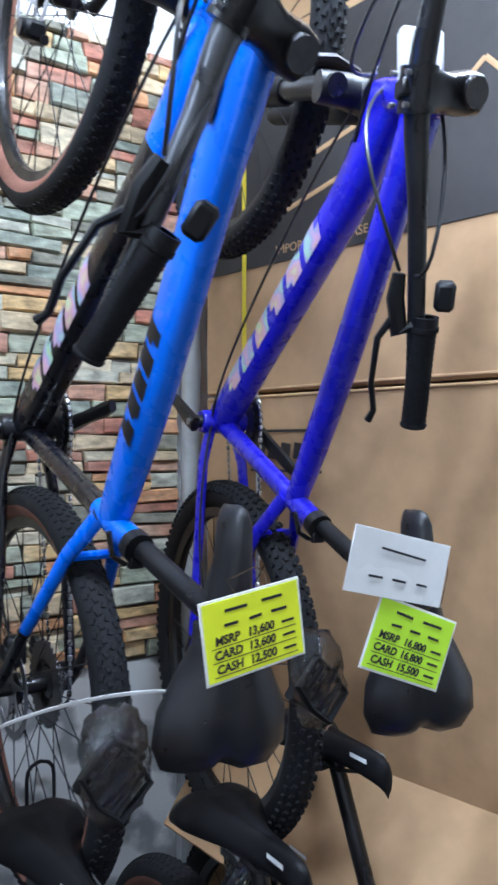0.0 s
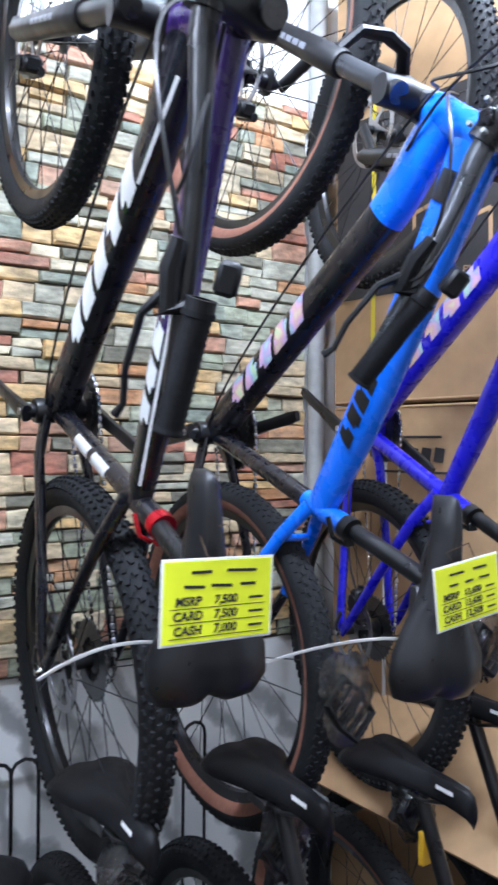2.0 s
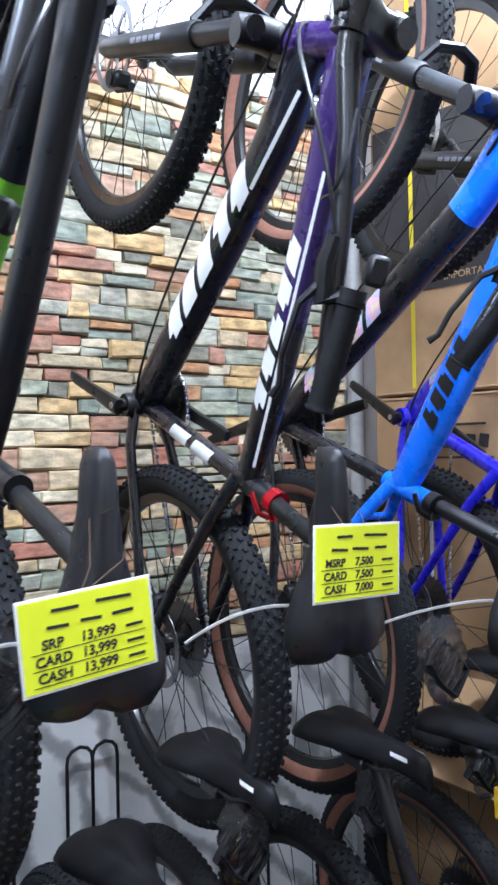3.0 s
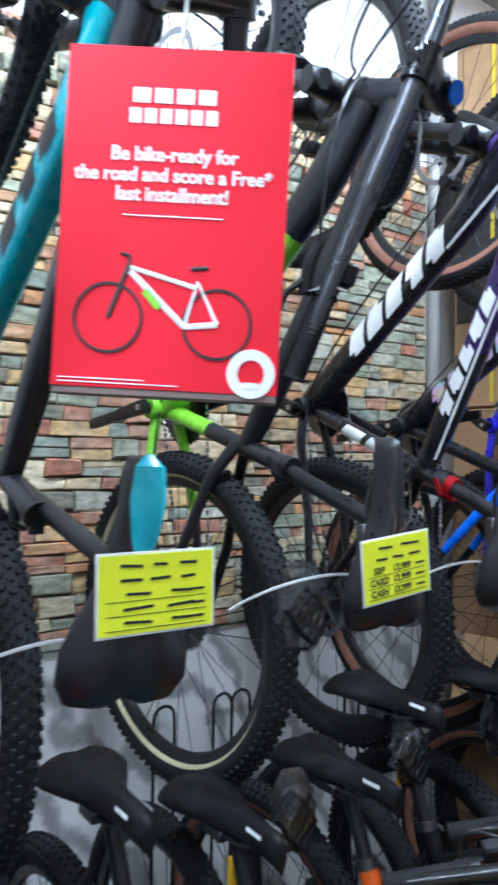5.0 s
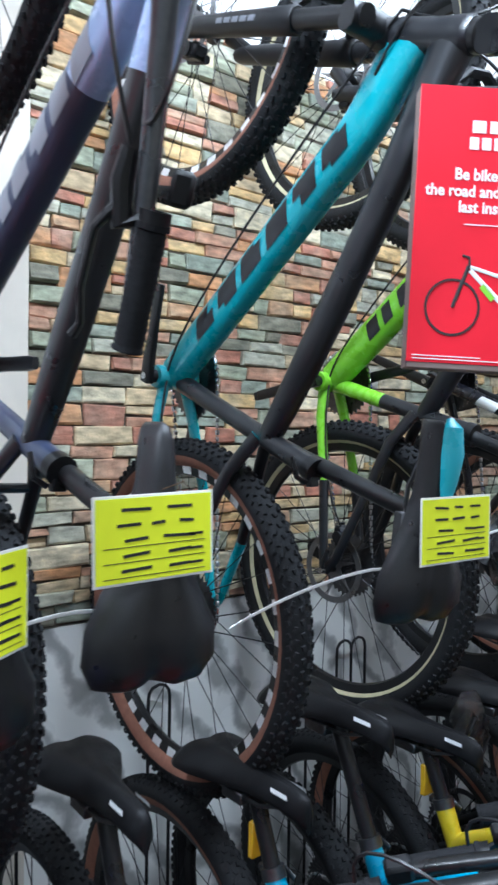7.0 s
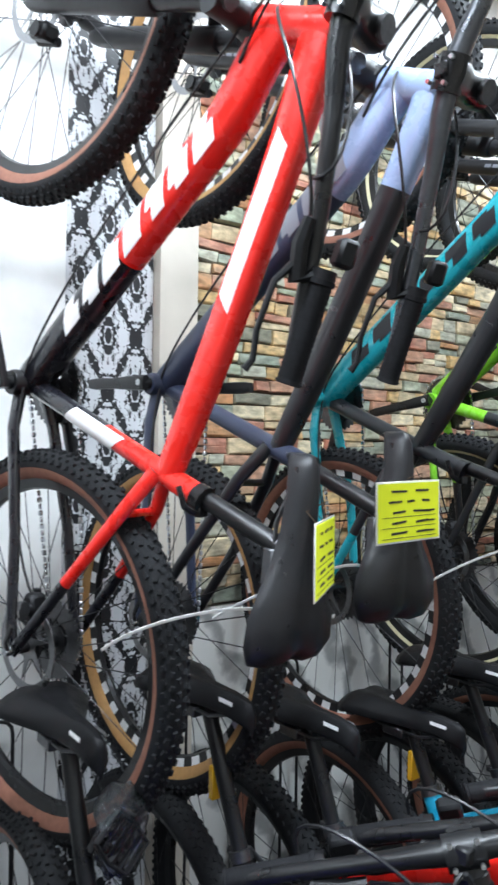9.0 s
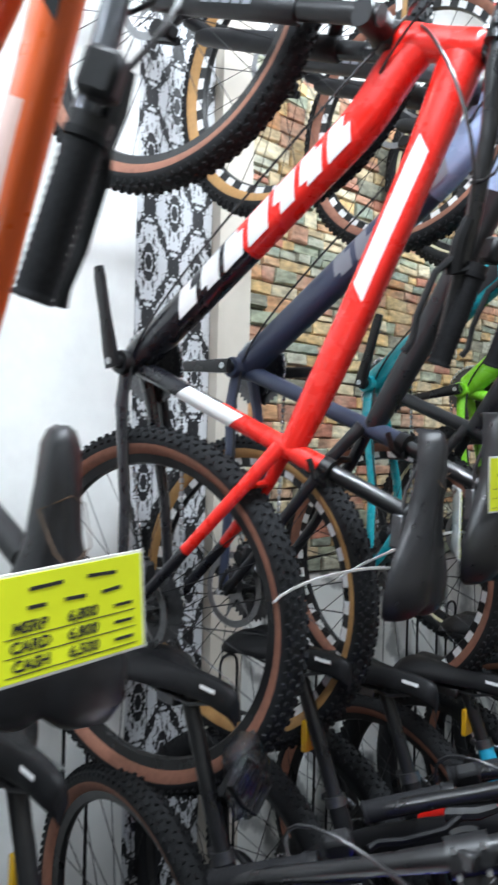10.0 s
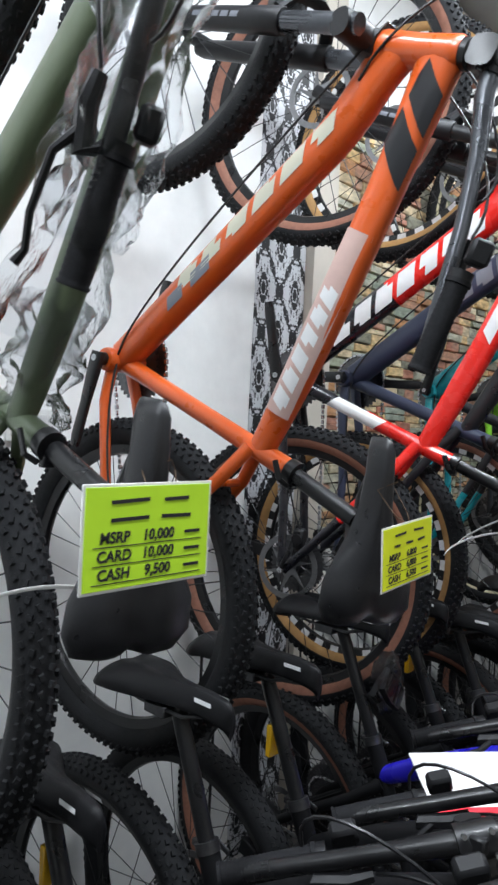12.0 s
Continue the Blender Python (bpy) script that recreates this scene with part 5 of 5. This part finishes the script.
def pedal_bag(m, seed):
    """A crumpled clear bag with a pair of pedals in it."""
    rnd = random.Random(seed)
    bag = thing("pedal_bag", m, "crumpled clear plastic bag holding black pedals", "plastic bag", "bags of pedals")
    g, n = Geo(), 26
    verts, faces, rings = [], [], 16
    for i in range(rings):
        t = i / (rings - 1)
        r = 0.04 * math.sin(math.pi * (0.12 + 0.83 * t)) ** 0.6
        for k in range(n):
            a = 2 * math.pi * k / n
            q = r * (1 + 0.16 * math.sin(3 * a + 5 * t) + rnd.uniform(-0.13, 0.13))
            verts.append((q * math.cos(a), 0.75 * q * math.sin(a), 0.06 - 0.13 * t + rnd.uniform(-0.006, 0.006)))
    for i in range(rings - 1):
        faces += [(i * n + k, i * n + (k + 1) % n, (i + 1) * n + (k + 1) % n, (i + 1) * n + k) for k in range(n)]
    faces += [tuple(range(n)), tuple(reversed(range((rings - 1) * n, rings * n)))]
    g.add(verts, faces)
    part("film", g.mesh("film", WRAP, angle=30), bag, "clear crumpled film")
    for k in (-1, 1):
        p = Geo().tube([(0.026, 0, -0.034), (0.032, 0, 0), (0.026, 0, 0.034), (-0.026, 0, 0.034), (-0.032, 0, 0), (-0.026, 0, -0.034)], (0.0035, 0.008), n=6, loop=True)
        p.tube([(-0.03, 0, 0), (0.03, 0, 0)], 0.008, n=8)
        p.tube([(0.03, 0, 0), (0.052, 0, 0)], 0.0055, n=8)
        for q in (-0.019, 0.019):
            p.box(pose(0, 0, q), (0.056, 0.010, 0.006), bevel=0.25)
        part("pedal", p.mesh("pedal", PLASTIC), bag, "", pose(0.002 * k, 0.014 * k, -0.015, 20 * k, 35 * k, 15))
    return bag


for i, (bk, off) in enumerate(((bike_a, (0.10, 0.05, 0.42)), (bike_b, (0.07, 0.06, 0.43)), (bike_d, (0.10, 0.075, 0.43)))):
    pedal_bag(Matrix.Translation(bk.matrix_basis @ Vector(off)), i)
for i, (x, y, z) in enumerate(((0.335, 0.94, 0.80), (0.055, 0.95, 0.80), (-1.47, 0.98, 0.78), (0.62, 0.93, 0.79), (-0.27, 0.93, 0.78))):
    pedal_bag(Matrix.Translation((x, y, z)), 20 + i)

# turquoise cover on one saddle's nose
g = Geo().tube([(0.146, 0, -0.006), (0.135, 0, 0.003), (0.10, 0, 0.007), (0.06, 0, 0.006), (0.02, 0, 0.002)], [(0.004, 0.006), (0.006, 0.017), (0.006, 0.021), (0.005, 0.015), (0.002, 0.003)], n=12)
seat_e = next(o for o in bike_e.children if o.name.split(".")[0] == "saddle")
part("nose_cover", g.mesh("nose_cover", P("turquoise_gel", (0.03, 0.5, 0.62), coat=0.2)), seat_e, "turquoise gel cover")
# light reflector block on the deep blue bicycle's bar
part("front_reflector", Geo().box(bike_a.matrix_basis.inverted() @ pose(0.655, 0.61, 1.91, 0, 0, -25), (0.055, 0.02, 0.075), bevel=0.25).mesh("front_reflector", mat("white_reflector", (0.75, 0.75, 0.75), 0.3, coat=0.5, bump=0.8, scale=90)), bike_a, "white ribbed reflector")

# clear film round the olive bicycle's bar and seat tube
rnd = random.Random(5)


def film_sleeve(a, b, r, name="plastic_film"):
    a, b = Vector(a), Vector(b)
    g, n, rings = Geo(), 28, 30
    t = (b - a).normalized()
    s = Vector((0, 1, 0))
    u = s.cross(t).normalized()
    verts = []
    for i in range(rings):
        for k in range(n):
            ang = 2 * math.pi * k / n
            q = r * (0.85 + 0.22 * math.sin(i * 0.55 + 1.3 * math.sin(3 * ang)) + 0.16 * math.sin(5 * ang + i * 0.35) + rnd.uniform(-0.09, 0.09))
            verts.append(a + (b - a) * (i / (rings - 1)) + u * (q * math.cos(ang)) + s * (q * math.sin(ang)))
    g.add(verts, [(i * n + k, i * n + (k + 1) % n, (i + 1) * n + (k + 1) % n, (i + 1) * n + k) for i in range(rings - 1) for k in range(n)])
    part(name, g.mesh(name, THIN_WRAP, angle=45), bike_i, "crumpled clear plastic film")


top_i, seat_i = LINES[bike_i.name]["top"], LINES[bike_i.name]["seat"][1]
film_sleeve(top_i[0] + Vector((0.08, 0, 0.01)), top_i[1], 0.058)
film_sleeve(seat_i, seat_i + Vector((0.16, 0.0, 0.06)), 0.045)
film_sleeve(Vector((0.50, 0.075, 0.49)), Vector((0.74, 0.075, 0.58)), 0.042)

# wire hoops of the floor rack, at the wall
for x in (0.497, 0.017, -0.163, -0.62, 0.077, -1.0, -1.45):
    pts = [(-0.03, 0, -0.70), (-0.03, 0, 0.03)] + [(-0.03 * math.cos(a), 0, 0.035 + 0.03 * math.sin(a)) for a in (0.4, 0.9, 1.57, 2.2, 2.7)] + [(0.03, 0, 0.03), (0.03, 0, -0.70)]
    thing("rack_hoop", pose(x, 1.565, 0.69), "black wire hoop standing at the marbled panel", "rack hoop", "rack hoops", me=Geo().tube(pts, 0.0042, n=8, side=(0, 1, 0)).mesh("rack_hoop", ALLOY_BLACK))

# white card lying across the handlebars
board = thing("card_sign", pose(-1.70, 0.605, 0.762, 18, 0, -40), "white card sign lying on the handlebars", "sign", me=Geo().box(Matrix(), (0.30, 0.15, 0.004), bevel=0.2).mesh("card_sign", SIGN_WHITE))
part("red_band", Geo().box(Matrix.Translation((0, -0.060, 0.0024)), (0.30, 0.03, 0.001), bevel=0.2).mesh("red_band", SIGN_RED), board)
part("lettering", letters("installment", 0.034, SIGN_BLACK), board, "", pose(0.02, -0.02, 0.0024))

# ---------- ceiling tubes, none in view, added to carry the lamps ---
GLOW = bpy.data.materials.new("tube_glow")
GLOW.use_nodes = True
GLOW.node_tree.nodes["Principled BSDF"].inputs["Emission Color"].default_value = (1, 0.97, 0.93, 1)
GLOW.node_tree.nodes["Principled BSDF"].inputs["Emission Strength"].default_value = 8
for x, y in TUBES + [(-3.0, 1.0), (-3.2, -2.2), (-0.6, -2.2)]:
    lampset = thing("added_ceiling_light", pose(x, y, 3.1), "unseen white ceiling batten with an added glowing tube", "ceiling light", "ceiling lights", me=Geo().box(Matrix.Translation((0, 0, -0.02)), (1.25, 0.06, 0.035)).mesh("added_ceiling_light", TAG_WHITE))
    part("tube", Geo().tube([(-0.6, 0, -0.05), (0.6, 0, -0.05)], 0.012, n=12).mesh("tube", GLOW), lampset)


# ---------- ledge stones of the wallpaper print, built in relief, last ---
def stone_material(name, islands):
    m = mat(name, (0.4, 0.33, 0.24), 0.75, grain=0.0, bump=0.8, scale=30)
    nt = m.node_tree
    N, L = nt.nodes.new, nt.links.new
    src = N("ShaderNodeNewGeometry").outputs["Random Per Island"] if islands else N("ShaderNodeObjectInfo").outputs["Random"]
    ramp = N("ShaderNodeValToRGB")
    ramp.color_ramp.interpolation = "CONSTANT"
    cols = [(0.0, (0.56, 0.43, 0.26)), (0.12, (0.47, 0.25, 0.16)), (0.22, (0.33, 0.35, 0.25)), (0.33, (0.62, 0.53, 0.36)), (0.45, (0.52, 0.26, 0.12)), (0.54, (0.20, 0.19, 0.14)), (0.62, (0.42, 0.17, 0.11)), (0.70, (0.42, 0.41, 0.32)), (0.80, (0.60, 0.40, 0.18)), (0.91, (0.26, 0.29, 0.23))]
    while len(ramp.color_ramp.elements) < len(cols):
        ramp.color_ramp.elements.new(0.5)
    for e, (p, c) in zip(ramp.color_ramp.elements, cols):
        e.position, e.color = p, (*c, 1)
    L(src, ramp.inputs[0])
    co, n1, n2 = N("ShaderNodeTexCoord"), N("ShaderNodeTexNoise"), N("ShaderNodeTexNoise")
    geo = N("ShaderNodeNewGeometry")
    n1.inputs["Scale"].default_value, n1.inputs["Detail"].default_value = 26, 6
    n2.inputs["Scale"].default_value, n2.inputs["Detail"].default_value = 7, 4
    st = N("ShaderNodeMapping")
    st.inputs["Scale"].default_value = (1, 1, 2.6)
    L(geo.outputs["Position"], st.inputs["Vector"])
    L(st.outputs[0], n1.inputs["Vector"])
    L(geo.outputs["Position"], n2.inputs["Vector"])
    hs = N("ShaderNodeHueSaturation")
    mr = N("ShaderNodeMapRange")
    mr.inputs["From Min"].default_value, mr.inputs["From Max"].default_value = 0.3, 0.7
    mr.inputs["To Min"].default_value, mr.inputs["To Max"].default_value = 0.55, 1.45
    L(n1.outputs["Fac"], mr.inputs["Value"])
    L(mr.outputs[0], hs.inputs["Value"])
    mx = N("ShaderNodeMix")
    mx.data_type = "RGBA"
    mr2 = N("ShaderNodeMapRange")
    mr2.inputs["From Min"].default_value, mr2.inputs["From Max"].default_value, mr2.inputs["To Max"].default_value = 0.45, 0.75, 0.6
    L(n2.outputs["Fac"], mr2.inputs["Value"])
    L(mr2.outputs[0], mx.inputs["Factor"])
    L(ramp.outputs[0], mx.inputs["A"])
    mx.inputs["B"].default_value = (0.42, 0.38, 0.28, 1)
    L(mx.outputs["Result"], hs.inputs["Color"])
    L(hs.outputs[0], nt.nodes["Principled BSDF"].inputs["Base Color"])
    return m


STONE, STONE_REST = stone_material("ledge_stone", False), stone_material("ledge_stone_rest", True)
rnd = random.Random(11)


def stone_verts(w, h, d):
    """An uneven cushion of stone, back open, face towards -y."""
    j = lambda s: rnd.uniform(-s, s)
    out = [(-w / 2 + j(0.004), 0, -h / 2 + j(0.0042)), (w / 2 + j(0.004), 0, -h / 2 + j(0.0042)), (w / 2 + j(0.004), 0, h / 2 + j(0.0042)), (-w / 2 + j(0.004), 0, h / 2 + j(0.0042))]
    mid = [(x * 0.985, -d * rnd.uniform(0.6, 0.9), z * 0.93) for x, _, z in out]
    top = [(x * 0.93, -d * rnd.uniform(0.85, 1.15), z * 0.78 + h * 0.03) for x, _, z in out]
    v = out + mid + top
    f = [(8, 9, 10, 11)]
    for a in (0, 4):
        f += [(a + i, a + (i + 1) % 4, a + 4 + (i + 1) % 4, a + 4 + i) for i in range(4)]
    return v, f


shapes = {}
for wi in range(6):
    for k in range(4):
        g = Geo()
        v, f = stone_verts(0.05 + 0.02 * wi, 0.04, 0.009)
        g.add(v, f)
        shapes[wi, k] = g.mesh("stone", STONE, smooth=False)
rest, singles, z = Geo(), 0, BRICK_Z[0] + 0.004
while z < BRICK_Z[1] - 0.02:
    h = rnd.choice((0.03, 0.038, 0.044, 0.052))
    h = min(h, BRICK_Z[1] - z)
    x = BRICK_X[0] + 0.003
    while x < BRICK_X[1] - 0.03:
        wi = rnd.randrange(6)
        w = 0.05 + 0.02 * wi
        if x + w > BRICK_X[1] - 0.035:
            w = BRICK_X[1] - x
        near = 1.12 < z < 1.98 and -0.90 < x < 0.35 and singles < 300 and rnd.random() < 0.97
        two = h > 0.043 and rnd.random() < 0.34
        if near and x + w < BRICK_X[1] - 0.01 and not two:
            ob = part("stone", shapes[min(5, max(0, round((w - 0.05) / 0.02))), rnd.randrange(4)], stone_wall, "", Matrix.Translation((x + w / 2, WALL_Y - 0.0075, z + h / 2)) @ Matrix.Diagonal((w / (0.05 + 0.02 * min(5, max(0, round((w - 0.05) / 0.02)))) * 0.985, rnd.uniform(0.6, 2.0), (h - 0.002) / 0.04, 1)))
            singles += 1
        else:
            for q in range(2 if two else 1):
                hh = h / 2 if two else h
                v, f = stone_verts(w - 0.002, hh - 0.002, rnd.uniform(0.005, 0.018))
                rest.add([(a + x + w / 2, b + WALL_Y - 0.0075, c + z + hh * (q + 0.5)) for a, b, c in v], f)
        x += w
    z += h
tagged(part("stone_field", rest.mesh("stone_field", STONE_REST, smooth=False), stone_wall), kind="stuff")
